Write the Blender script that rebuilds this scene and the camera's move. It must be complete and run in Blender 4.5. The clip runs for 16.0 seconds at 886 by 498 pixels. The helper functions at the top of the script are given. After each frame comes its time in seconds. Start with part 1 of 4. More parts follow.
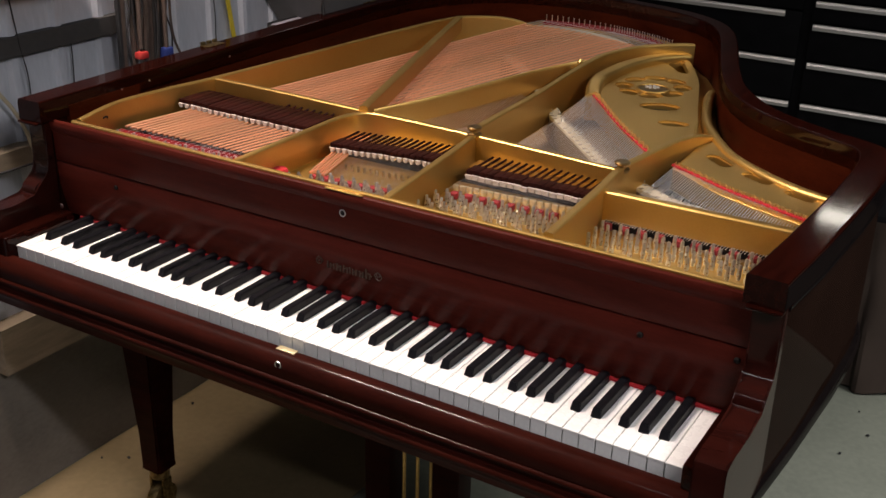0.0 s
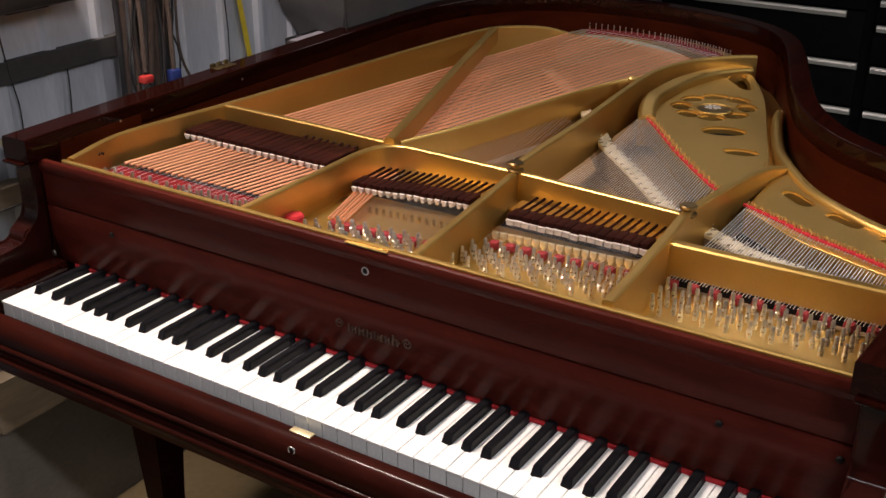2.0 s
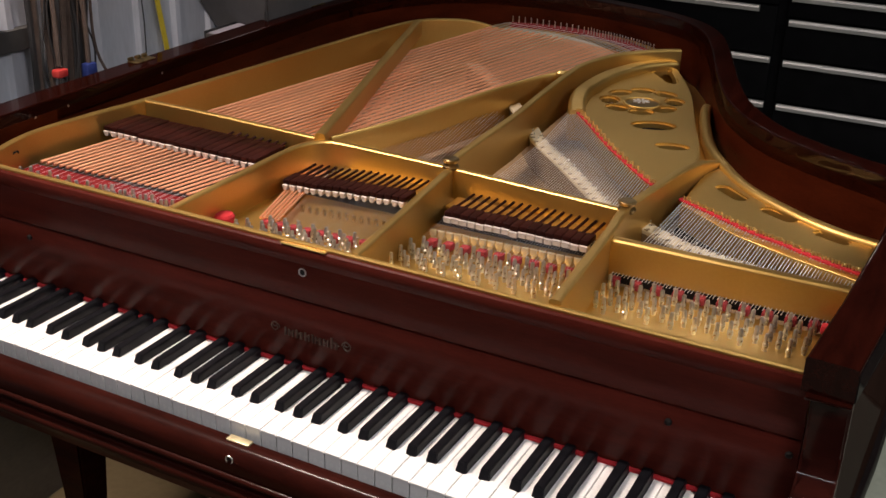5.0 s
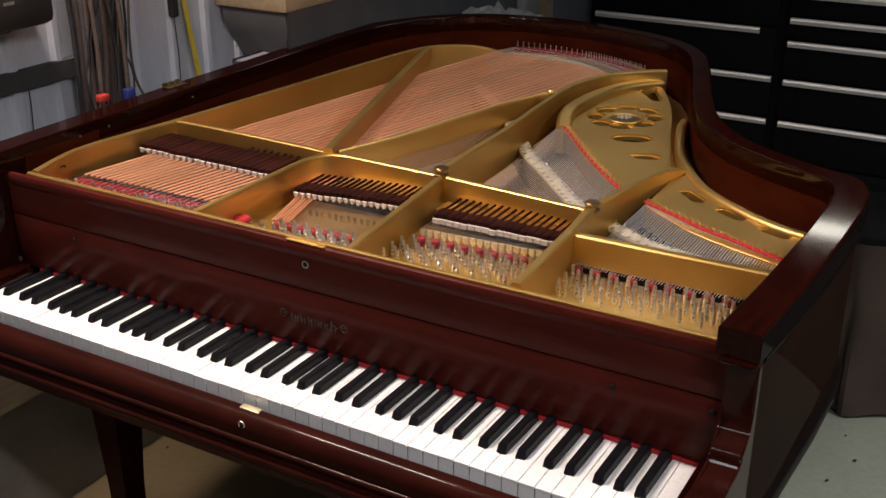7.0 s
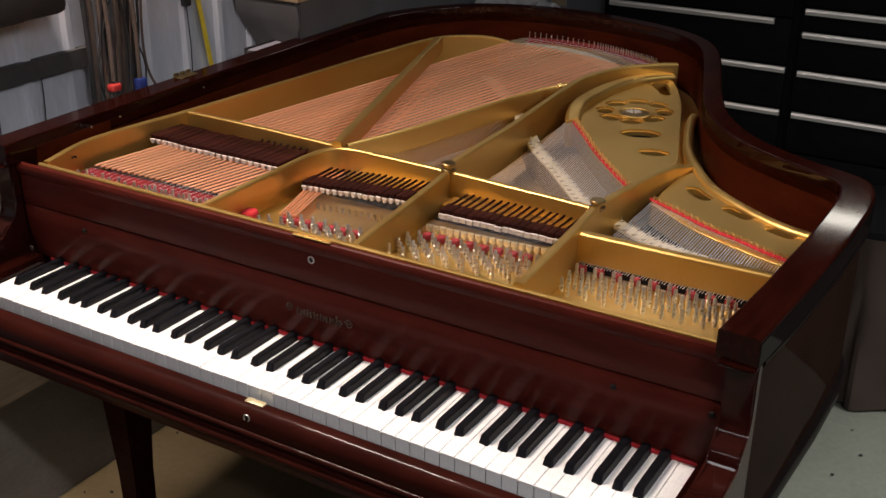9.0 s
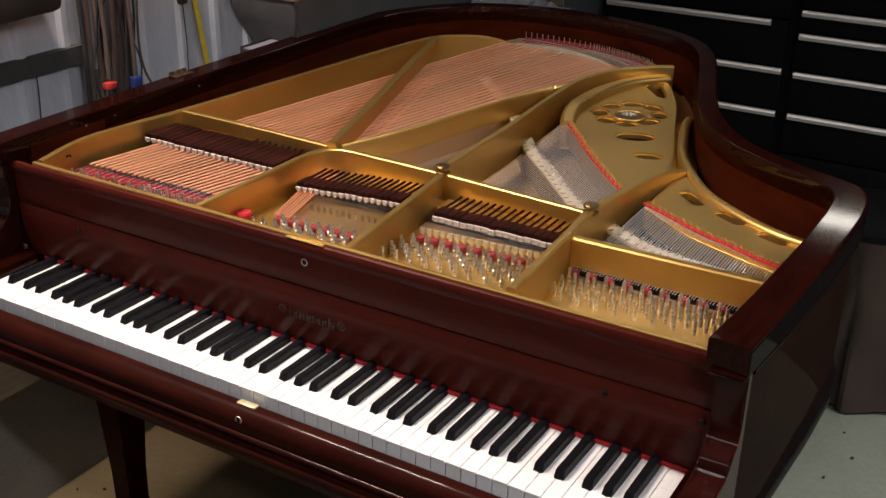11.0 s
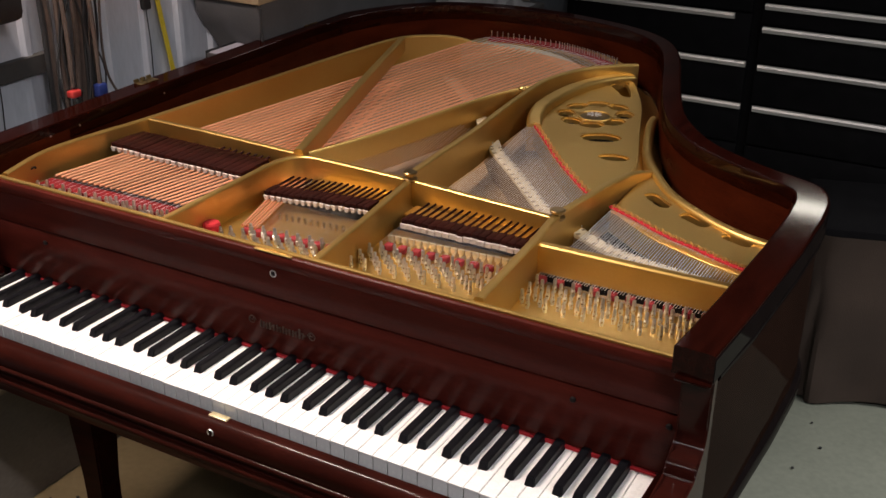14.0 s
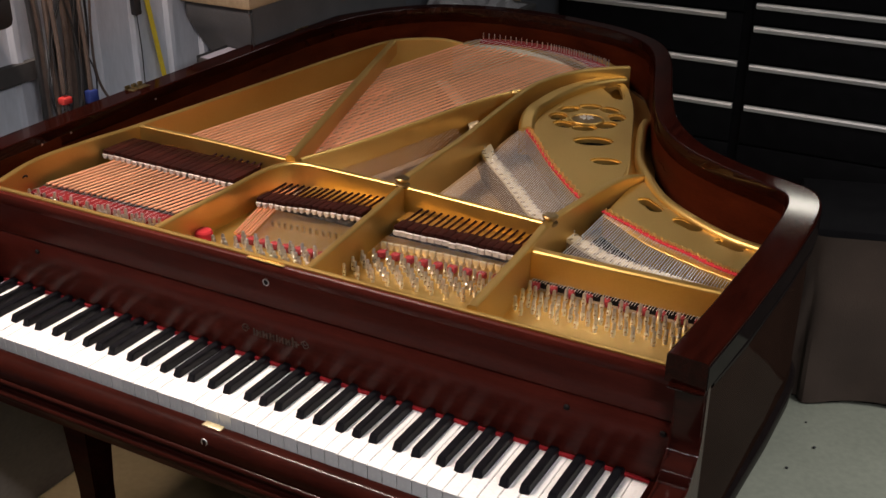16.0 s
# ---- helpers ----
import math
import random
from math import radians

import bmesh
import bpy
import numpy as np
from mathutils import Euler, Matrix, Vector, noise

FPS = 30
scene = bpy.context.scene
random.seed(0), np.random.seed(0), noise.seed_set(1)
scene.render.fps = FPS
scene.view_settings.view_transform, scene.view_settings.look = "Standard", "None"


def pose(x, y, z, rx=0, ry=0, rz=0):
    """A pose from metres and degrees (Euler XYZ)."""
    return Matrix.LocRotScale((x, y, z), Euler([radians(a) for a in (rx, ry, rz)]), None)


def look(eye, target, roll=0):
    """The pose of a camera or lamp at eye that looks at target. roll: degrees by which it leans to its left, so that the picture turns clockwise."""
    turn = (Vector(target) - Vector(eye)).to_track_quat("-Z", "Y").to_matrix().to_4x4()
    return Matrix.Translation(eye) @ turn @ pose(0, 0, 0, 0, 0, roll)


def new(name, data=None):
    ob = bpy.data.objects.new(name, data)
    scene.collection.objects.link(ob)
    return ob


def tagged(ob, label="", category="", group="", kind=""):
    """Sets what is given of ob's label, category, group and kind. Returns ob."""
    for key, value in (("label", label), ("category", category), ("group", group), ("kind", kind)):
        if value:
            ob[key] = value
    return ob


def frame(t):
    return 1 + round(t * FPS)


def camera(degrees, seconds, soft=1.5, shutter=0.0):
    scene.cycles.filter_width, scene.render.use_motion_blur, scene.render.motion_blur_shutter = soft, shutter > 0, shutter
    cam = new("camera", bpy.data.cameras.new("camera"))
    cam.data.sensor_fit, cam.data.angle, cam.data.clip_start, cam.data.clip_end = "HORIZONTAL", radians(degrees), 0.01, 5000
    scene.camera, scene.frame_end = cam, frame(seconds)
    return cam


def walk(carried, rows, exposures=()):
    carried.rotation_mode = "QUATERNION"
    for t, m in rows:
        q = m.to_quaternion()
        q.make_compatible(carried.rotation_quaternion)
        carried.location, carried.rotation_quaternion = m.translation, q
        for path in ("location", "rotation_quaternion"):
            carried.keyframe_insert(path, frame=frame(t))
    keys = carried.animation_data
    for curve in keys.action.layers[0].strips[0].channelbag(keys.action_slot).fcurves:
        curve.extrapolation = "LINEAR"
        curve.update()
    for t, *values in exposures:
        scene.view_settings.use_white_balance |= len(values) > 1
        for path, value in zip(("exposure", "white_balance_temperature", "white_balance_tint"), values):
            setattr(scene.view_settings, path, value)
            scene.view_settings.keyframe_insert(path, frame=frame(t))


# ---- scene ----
cam = camera(44.1, 16.0)
PATH = [
    (0, (1.55, -1.132, 1.524), (0.616, 0.441, 0.718), 1.4),
    (0.5, (1.543, -1.104, 1.524), (0.546, 0.425, 0.706), 1.5),
    (1, (1.541, -1.065, 1.52), (0.522, 0.437, 0.679), 1.7),
    (1.5, (1.504, -1.006, 1.523), (0.456, 0.468, 0.672), 0.3),
    (2, (1.414, -0.921, 1.514), (0.431, 0.617, 0.696), 0.1),
    (2.5, (1.344, -0.884, 1.508), (0.418, 0.667, 0.649), 0.2),
    (3, (1.312, -0.875, 1.509), (0.427, 0.707, 0.665), 1.0),
    (3.5, (1.303, -0.87, 1.508), (0.433, 0.721, 0.666), 1.1),
    (4, (1.298, -0.87, 1.505), (0.46, 0.729, 0.645), 1.8),
    (4.5, (1.32, -0.886, 1.509), (0.484, 0.72, 0.659), 1.8),
    (5, (1.362, -0.913, 1.509), (0.526, 0.703, 0.68), 1.5),
    (7.5, (1.563, -1.069, 1.572), (0.634, 0.518, 0.786), 0.0),
    (8, (1.566, -1.058, 1.581), (0.638, 0.524, 0.783), 0.1),
    (8.5, (1.557, -1.052, 1.583), (0.624, 0.519, 0.769), 0.2),
    (11, (1.56, -1.044, 1.598), (0.63, 0.521, 0.768), 0.9),
    (11.5, (1.555, -1.042, 1.605), (0.654, 0.542, 0.78), 1.1),
    (12, (1.554, -1.04, 1.61), (0.671, 0.55, 0.777), 1.1),
    (12.5, (1.551, -1.042, 1.614), (0.663, 0.548, 0.787), 0.9),
    (13, (1.547, -1.047, 1.618), (0.683, 0.551, 0.782), 1.4),
    (13.5, (1.558, -1.038, 1.624), (0.688, 0.554, 0.783), 0.8),
    (14, (1.563, -1.037, 1.63), (0.682, 0.545, 0.781), 0.5),
    (14.5, (1.566, -1.031, 1.636), (0.688, 0.551, 0.784), 0.5),
    (15, (1.565, -1.029, 1.637), (0.692, 0.556, 0.785), 0.5),
    (15.5, (1.566, -1.024, 1.639), (0.697, 0.562, 0.786), 0.4),
    (16, (1.561, -1.03, 1.644), (0.691, 0.555, 0.79), 0.2),
]
walk(cam, [(t, look(eye, target, roll)) for t, eye, target, roll in PATH])

# ---- world, lamps ----
world = bpy.data.worlds.new("world")
scene.world = world
world.use_nodes = True
world.node_tree.nodes["Background"].inputs[0].default_value = (0.6, 0.68, 0.8, 1)
world.node_tree.nodes["Background"].inputs[1].default_value = 0.006


def lamp(name, m, power, sx, sy, colour, spread=180):
    d = bpy.data.lights.new(name, "AREA")
    d.shape, d.size, d.size_y, d.energy, d.color = "RECTANGLE", sx, sy, power, colour
    d.spread = radians(spread)
    ob = new(name, d)
    ob.matrix_world = m
    return ob


lamp("bench_lamp", pose(-0.20, 0.00, 2.35, 0, -20, 0), 40, 0.80, 0.14, (1.0, 0.815, 0.72), 120)
lamp("tube_light_middle", pose(0.12, 2.75, 2.50, 0, 0, 0), 3.2, 0.8, 0.30, (1.0, 0.95, 0.92))
lamp("tube_light_rear", pose(0.65, 4.45, 2.50, 0, 0, 0), 3, 0.26, 0.18, (1.0, 0.94, 0.82))
lamp("tube_light_side", pose(2.95, 0.95, 2.50, 0, 0, 90), 62, 1.2, 0.50, (1.0, 0.98, 0.95), 138)
lamp("tube_light_right", pose(2.60, -1.08, 2.45, 0, 0, 0), 42, 1.2, 0.10, (1.0, 0.945, 0.97))
lamp("tube_light_back", pose(1.05, -1.75, 2.50, 0, 0, 0), 8, 1.2, 0.10, (1.0, 0.945, 0.97))


# ---- materials ----
def material(name, base, rough=0.5, metal=0.0, vary=None, scale=20.0, stretch=(1, 1, 1), bump=0.0, fine=120.0, coat=0.0, piece=0.0, coat_rough=0.08, spec=0.5):
    """Noise at two scales between base and vary, roughness and relief with it; piece: how far single pieces differ."""
    m = bpy.data.materials.new(name)
    m.use_nodes = True
    n, l = m.node_tree.nodes, m.node_tree.links
    b = n["Principled BSDF"]
    b.inputs["Metallic"].default_value = metal
    b.inputs["Coat Weight"].default_value = coat
    b.inputs["Coat Roughness"].default_value = coat_rough
    b.inputs["Specular IOR Level"].default_value = spec
    co = n.new("ShaderNodeTexCoord")
    mp = n.new("ShaderNodeMapping")
    mp.inputs["Scale"].default_value = stretch
    l.new(co.outputs["Object"], mp.inputs[0])
    big, small = n.new("ShaderNodeTexNoise"), n.new("ShaderNodeTexNoise")
    for t, s, d in ((big, scale, 4.0), (small, fine, 3.0)):
        t.inputs["Scale"].default_value, t.inputs["Detail"].default_value = s, d
        l.new(mp.outputs[0], t.inputs["Vector"])
    mix = n.new("ShaderNodeMix")
    mix.data_type = "RGBA"
    mix.inputs[6].default_value, mix.inputs[7].default_value = (*base, 1), (*(vary or base), 1)
    add = n.new("ShaderNodeMath")
    add.operation = "MULTIPLY_ADD"
    add.inputs[1].default_value = 0.45
    l.new(small.outputs[0], add.inputs[0])
    l.new(big.outputs[0], add.inputs[2])
    ramp = n.new("ShaderNodeMapRange")
    ramp.inputs[1].default_value, ramp.inputs[2].default_value = 0.5, 0.95
    l.new(add.outputs[0], ramp.inputs[0])
    l.new(ramp.outputs[0], mix.inputs[0])
    out = mix.outputs[2]
    if piece:
        info, hsv = n.new("ShaderNodeObjectInfo"), n.new("ShaderNodeHueSaturation")
        mr = n.new("ShaderNodeMapRange")
        mr.inputs[3].default_value, mr.inputs[4].default_value = 1 - piece, 1 + piece
        l.new(info.outputs["Random"], mr.inputs[0])
        l.new(mr.outputs[0], hsv.inputs["Value"])
        l.new(out, hsv.inputs["Color"])
        out = hsv.outputs[0]
    l.new(out, b.inputs["Base Color"])
    rr = n.new("ShaderNodeMapRange")
    rr.inputs[3].default_value, rr.inputs[4].default_value = max(rough - 0.06, 0.03), rough + 0.1
    l.new(add.outputs[0], rr.inputs[0])
    l.new(rr.outputs[0], b.inputs["Roughness"])
    if bump:
        bp = n.new("ShaderNodeBump")
        bp.inputs["Strength"].default_value, bp.inputs["Distance"].default_value = bump, 0.002
        l.new(add.outputs[0], bp.inputs["Height"])
        l.new(bp.outputs[0], b.inputs["Normal"])
    return m


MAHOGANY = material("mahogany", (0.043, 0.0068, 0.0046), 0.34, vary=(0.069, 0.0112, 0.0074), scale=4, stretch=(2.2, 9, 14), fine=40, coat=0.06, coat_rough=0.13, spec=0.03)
# The same mahogany at under half its tone, for slip, legs and lyre.
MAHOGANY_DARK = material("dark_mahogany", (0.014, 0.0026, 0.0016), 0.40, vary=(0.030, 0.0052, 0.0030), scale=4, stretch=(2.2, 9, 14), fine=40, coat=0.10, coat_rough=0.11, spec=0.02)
# Mahogany at about a fifth of the tone, grain turned along y.
MAHOGANY_Y = material("dark_mahogany_lengthwise", (0.007, 0.0014, 0.0009), 0.50, vary=(0.016, 0.0028, 0.0017), scale=5, stretch=(14, 2.2, 14), fine=40, coat=0.38, coat_rough=0.065, spec=0.0)
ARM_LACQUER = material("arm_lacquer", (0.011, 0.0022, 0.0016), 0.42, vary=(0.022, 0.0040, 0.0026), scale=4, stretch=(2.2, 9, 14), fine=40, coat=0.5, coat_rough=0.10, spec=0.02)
EBONISED = material("dark_lacquer", (0.010, 0.006, 0.005), 0.22, vary=(0.022, 0.010, 0.007), scale=6, stretch=(9, 2, 2), fine=60, coat=0.8, coat_rough=0.05)
RIM_SIDE = material("rim_lacquer", (0.009, 0.0045, 0.0032), 0.22, vary=(0.014, 0.007, 0.005), scale=4, stretch=(2, 2, 3), fine=40, coat=0.085, coat_rough=0.04, spec=0.0)
BASE_LACQUER = material("black_lacquer", (0.004, 0.003, 0.003), 0.2, vary=(0.007, 0.005, 0.005), scale=8, fine=60, coat=0.22, coat_rough=0.05, spec=0.0)
INNER_RIM = material("inner_rim_veneer", (0.027, 0.0044, 0.0015), 0.25, vary=(0.058, 0.0100, 0.0031), scale=4, stretch=(2, 2, 8), fine=50, coat=0.07, coat_rough=0.14, spec=0.03)
GOLD = material("gold_plate_paint", (0.58, 0.366, 0.106), 0.37, 1.0, vary=(0.64, 0.424, 0.138), scale=6, fine=260, bump=0.006)
BRASS = material("brass", (0.72, 0.48, 0.16), 0.30, 0.8, vary=(0.58, 0.38, 0.13), scale=60)
IVORY = material("white_key_top", (0.84, 0.84, 0.83), 0.22, vary=(0.78, 0.78, 0.76), scale=30, coat=0.3, piece=0.03)
EBONY = material("black_key", (0.0035, 0.0035, 0.0048), 0.34, vary=(0.007, 0.007, 0.009), scale=60, fine=300, spec=0.16)
RED_FELT = material("red_felt", (0.17, 0.012, 0.013), 0.9, vary=(0.26, 0.022, 0.024), scale=90, fine=700, bump=0.5)
DARK_FELT = material("dark_red_felt", (0.10, 0.006, 0.007), 0.95, vary=(0.19, 0.013, 0.014), scale=120, fine=700, bump=0.5, spec=0.1)
BRIGHT_FELT = material("bright_red_felt", (0.32, 0.007, 0.012), 0.9, vary=(0.44, 0.016, 0.022), scale=90, fine=700, bump=0.4)
OLD_BRASS = material("tarnished_brass", (0.16, 0.115, 0.05), 0.34, 1.0, vary=(0.40, 0.30, 0.14), scale=120)
PALE_BRASS = material("pale_brass", (0.66, 0.57, 0.33), 0.36, 0.7, vary=(0.78, 0.68, 0.42), scale=80)
BRONZE = material("aged_bronze", (0.26, 0.17, 0.075), 0.28, 1.0, vary=(0.36, 0.25, 0.11), scale=60)
WHITE_FELT = material("white_felt", (0.46, 0.40, 0.36), 0.95, vary=(0.58, 0.52, 0.47), scale=120, fine=800, bump=0.5)
COPPER = material("copper_winding", (0.94, 0.43, 0.24), 0.36, 0.78, vary=(0.96, 0.52, 0.315), scale=30, stretch=(1, 1, 1), fine=900, bump=0.2, piece=0.08)
STEEL = material("steel_wire", (0.84, 0.84, 0.86), 0.48, 1.0, vary=(0.68, 0.68, 0.70), scale=60)
NICKEL = material("nickel", (0.56, 0.56, 0.55), 0.24, 1.0, vary=(0.68, 0.68, 0.67), scale=200, piece=0.1)
SPRUCE = material("spruce_soundboard", (0.235, 0.150, 0.078), 0.42, vary=(0.32, 0.220, 0.122), scale=6, stretch=(30, 3, 3), fine=30, coat=0.2, bump=0.05)
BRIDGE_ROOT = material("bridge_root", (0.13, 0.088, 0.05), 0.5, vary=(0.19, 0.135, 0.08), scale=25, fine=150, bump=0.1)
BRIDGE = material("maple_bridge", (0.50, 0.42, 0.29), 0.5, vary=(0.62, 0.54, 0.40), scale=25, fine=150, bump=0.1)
DAMPER_WOOD = material("damper_wood", (0.011, 0.0021, 0.0014), 0.50, vary=(0.024, 0.0048, 0.0030), scale=40, spec=0.08, piece=0.25)
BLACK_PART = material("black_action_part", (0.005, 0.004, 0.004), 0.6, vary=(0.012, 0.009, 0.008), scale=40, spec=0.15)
DULL_GILT = material("dull_gilt_decal", (0.030, 0.0125, 0.007), 0.45, 0.1, vary=(0.048, 0.022, 0.012), scale=90)
CONCRETE = material("painted_concrete", (0.150, 0.160, 0.130), 0.45, vary=(0.235, 0.246, 0.200), scale=2.2, fine=60, bump=0.06)
TAN_FLOOR = material("tan_floor_tone", (0.19, 0.142, 0.070), 0.5, vary=(0.27, 0.205, 0.110), scale=5, fine=60, bump=0.08)
SIDING = material("white_siding", (0.46, 0.49, 0.55), 0.55, vary=(0.58, 0.61, 0.68), scale=5, stretch=(4, 4, 0.8), fine=40, bump=0.05)
GREY_BOARD = material("grey_board", (0.125, 0.112, 0.096), 0.7, vary=(0.195, 0.178, 0.152), scale=4, stretch=(1, 1, 2), fine=60, bump=0.15)
DARK_BOARD = material("dark_board", (0.042, 0.040, 0.040), 0.7, vary=(0.065, 0.062, 0.060), scale=8, fine=60, bump=0.1)
PINE = material("pine_board", (0.27, 0.20, 0.12), 0.65, vary=(0.38, 0.29, 0.18), scale=5, stretch=(14, 2, 14), fine=60, bump=0.1)
OLD_PINE = material("old_grey_pine", (0.175, 0.135, 0.09), 0.75, vary=(0.265, 0.21, 0.143), scale=5, stretch=(14, 2, 14), fine=60, bump=0.15)
CHEST = material("black_powder_coat", (0.0040, 0.0040, 0.0046), 0.55, vary=(0.0062, 0.0062, 0.0070), scale=20, fine=400, bump=0.05, spec=0.03)
ALUMINIUM = material("brushed_aluminium", (0.58, 0.57, 0.56), 0.38, 0.6, vary=(0.70, 0.69, 0.68), scale=10, stretch=(0.5, 8, 8), fine=200)
BLANKET = material("brown_blanket", (0.025, 0.0155, 0.011), 0.95, vary=(0.038, 0.024, 0.0175), scale=8, fine=300, bump=0.6)
RUBBER = material("black_rubber", (0.014, 0.014, 0.016), 0.6, vary=(0.028, 0.028, 0.03), scale=40)
GREY_CABLE = material("grey_cable", (0.13, 0.122, 0.118), 0.55, vary=(0.22, 0.205, 0.195), scale=40)
BROWN_CABLE = material("brown_cable", (0.075, 0.052, 0.042), 0.6, vary=(0.13, 0.095, 0.078), scale=40)
CREAM_CABLE = material("cream_cable", (0.42, 0.36, 0.25), 0.55, vary=(0.5, 0.44, 0.32), scale=30)
RED_PLASTIC = material("red_plastic", (0.50, 0.03, 0.03), 0.4, vary=(0.6, 0.06, 0.05), scale=40)
BLUE_PLASTIC = material("blue_plastic", (0.02, 0.035, 0.16), 0.4, vary=(0.03, 0.05, 0.22), scale=40)
YELLOW_PLASTIC = material("yellow_webbing", (0.62, 0.47, 0.02), 0.6, vary=(0.72, 0.57, 0.05), scale=60, fine=500, bump=0.2)
SLATE_BOARD = material("slate_board", (0.060, 0.068, 0.080), 0.7, vary=(0.09, 0.10, 0.115), scale=5, stretch=(4, 4, 0.8), fine=60, bump=0.05)
SHEET = material("grey_plastic_sheet", (0.20, 0.20, 0.21), 0.3, vary=(0.30, 0.30, 0.31), scale=9, fine=80, bump=0.1, coat=0.3)
GREY_CLOTH = material("grey_cloth", (0.062, 0.062, 0.066), 0.95, vary=(0.092, 0.092, 0.097), scale=8, fine=300, bump=0.4)
PALE_SHEET = material("pale_sheet", (0.30, 0.29, 0.34), 0.6, vary=(0.40, 0.38, 0.44), scale=12, fine=80)
CEILING = material("dark_ceiling_board", (0.022, 0.021, 0.020), 0.9, vary=(0.035, 0.033, 0.030), scale=4)


# ---- mesh helpers ----
def part(name, bm, mat, parent=None, label="", smooth=True):
    if not isinstance(bm, bpy.types.Mesh):
        bmesh.ops.recalc_face_normals(bm, faces=bm.faces)
        me = bpy.data.meshes.new(name)
        bm.to_mesh(me)
        bm.free()
    else:
        me = bm
    if not me.materials:
        me.materials.append(mat)
    if smooth:
        me.set_sharp_from_angle(angle=radians(28))
        for f in me.polygons:
            f.use_smooth = True
    ob = new(name, me)
    ob.parent = parent
    return tagged(ob, label)


def piece(name, me, parent, m):
    ob = new(name, me)
    ob.parent = parent
    ob.matrix_basis = m
    return ob


def mesh_of(name, bm, mat, smooth=True):
    bmesh.ops.recalc_face_normals(bm, faces=bm.faces)
    me = bpy.data.meshes.new(name)
    bm.to_mesh(me)
    bm.free()
    me.materials.append(mat)
    if smooth:
        me.set_sharp_from_angle(angle=radians(28))
        for f in me.polygons:
            f.use_smooth = True
    return me


def thing(name, label, category, group="", at=(0, 0, 0)):
    ob = new(name)
    ob.location = at
    return tagged(ob, label, category, group)


def box(bm, x0, x1, y0, y1, z0, z1, r=0.0):
    v = [bm.verts.new((x, y, z)) for z in (z0, z1) for x, y in ((x0, y0), (x1, y0), (x1, y1), (x0, y1))]
    fs = [bm.faces.new([v[i] for i in q]) for q in ((3, 2, 1, 0), (4, 5, 6, 7), (0, 1, 5, 4), (1, 2, 6, 5), (2, 3, 7, 6), (3, 0, 4, 7))]
    if r:
        es = {e for f in fs for e in f.edges}
        bmesh.ops.bevel(bm, geom=list(es), offset=r, segments=2, affect="EDGES", profile=0.5)
    return bm


def prism(outline, z0, z1, bm=None):
    bm = bm or bmesh.new()
    lo = [bm.verts.new((x, y, z0)) for x, y in outline]
    hi = [bm.verts.new((x, y, z1)) for x, y in outline]
    bm.faces.new(lo[::-1])
    bm.faces.new(hi)
    for i in range(len(lo)):
        j = (i + 1) % len(lo)
        bm.faces.new((lo[i], lo[j], hi[j], hi[i]))
    return bm


def curve(points, n=6):
    """Catmull-Rom through the points (tuples of any length)."""
    p = [np.array(q, float) for q in points]
    p = [2 * p[0] - p[1], *p, 2 * p[-1] - p[-2]]
    out = []
    for a, b, c, d in zip(p, p[1:], p[2:], p[3:]):
        for k in range(n):
            t = k / n
            out.append(0.5 * (2 * b + (c - a) * t + (2 * a - 5 * b + 4 * c - d) * t * t + (3 * b - a - 3 * c + d) * t ** 3))
    return [tuple(q) for q in (*out, p[-2])]


def normals(path):
    out = []
    for i in range(len(path)):
        a, b = path[max(i - 1, 0)], path[min(i + 1, len(path) - 1)]
        d = Vector((b[0] - a[0], b[1] - a[1], 0)).normalized()
        out.append(Vector((-d.y, d.x, 0)))
    return out


def sweep(path, profile, bm=None, wide=None):
    """Carry a closed profile of (offset to the left, height) along a path in plan; a third number of a path point lifts it."""
    bm = bm or bmesh.new()
    rings = []
    for i, (p, n) in enumerate(zip(path, normals(path))):
        lift = p[2] if len(p) > 2 else 0
        w = wide[i] if wide else 1
        rings.append([bm.verts.new((p[0] + n.x * u * w, p[1] + n.y * u * w, z + lift)) for u, z in profile])
    for a, b in zip(rings, rings[1:]):
        for i in range(len(a)):
            j = (i + 1) % len(a)
            bm.faces.new((a[i], a[j], b[j], b[i]))
    bm.faces.new(rings[0])
    bm.faces.new(rings[-1][::-1])
    return bm


def rounded(u0, u1, z0, z1, r, n=4, low=False):
    """A section with its upper (and lower) corners rounded; each flat keeps a point close to either end."""
    e = min(0.0006, (u1 - u0 - 2 * r) / 4)
    arc = lambda cx, cz, a0: [(cx + r * math.cos(radians(a0 + 90 * k / n)), cz + r * math.sin(radians(a0 + 90 * k / n))) for k in range(n + 1)]
    out = arc(u1 - r, z1 - r, 0)
    if e > 0:
        out += [(u1 - r - e, z1), (u0 + r + e, z1)]
    out += arc(u0 + r, z1 - r, 90) + [(u0, z1 - r - 0.0006)]
    if low:
        out += [(u0, z0 + r + 0.0006)] + arc(u0 + r, z0 + r, 180) + arc(u1 - r, z0 + r, 270) + [(u1, z0 + r + 0.0006)]
    else:
        out += [(u0, z0), (u1, z0)]
    return out + [(u1, z1 - r - 0.0006)]


def ring(r, n=10, z=0.0):
    return [(r * math.cos(2 * math.pi * k / n), z + r * math.sin(2 * math.pi * k / n)) for k in range(n)]


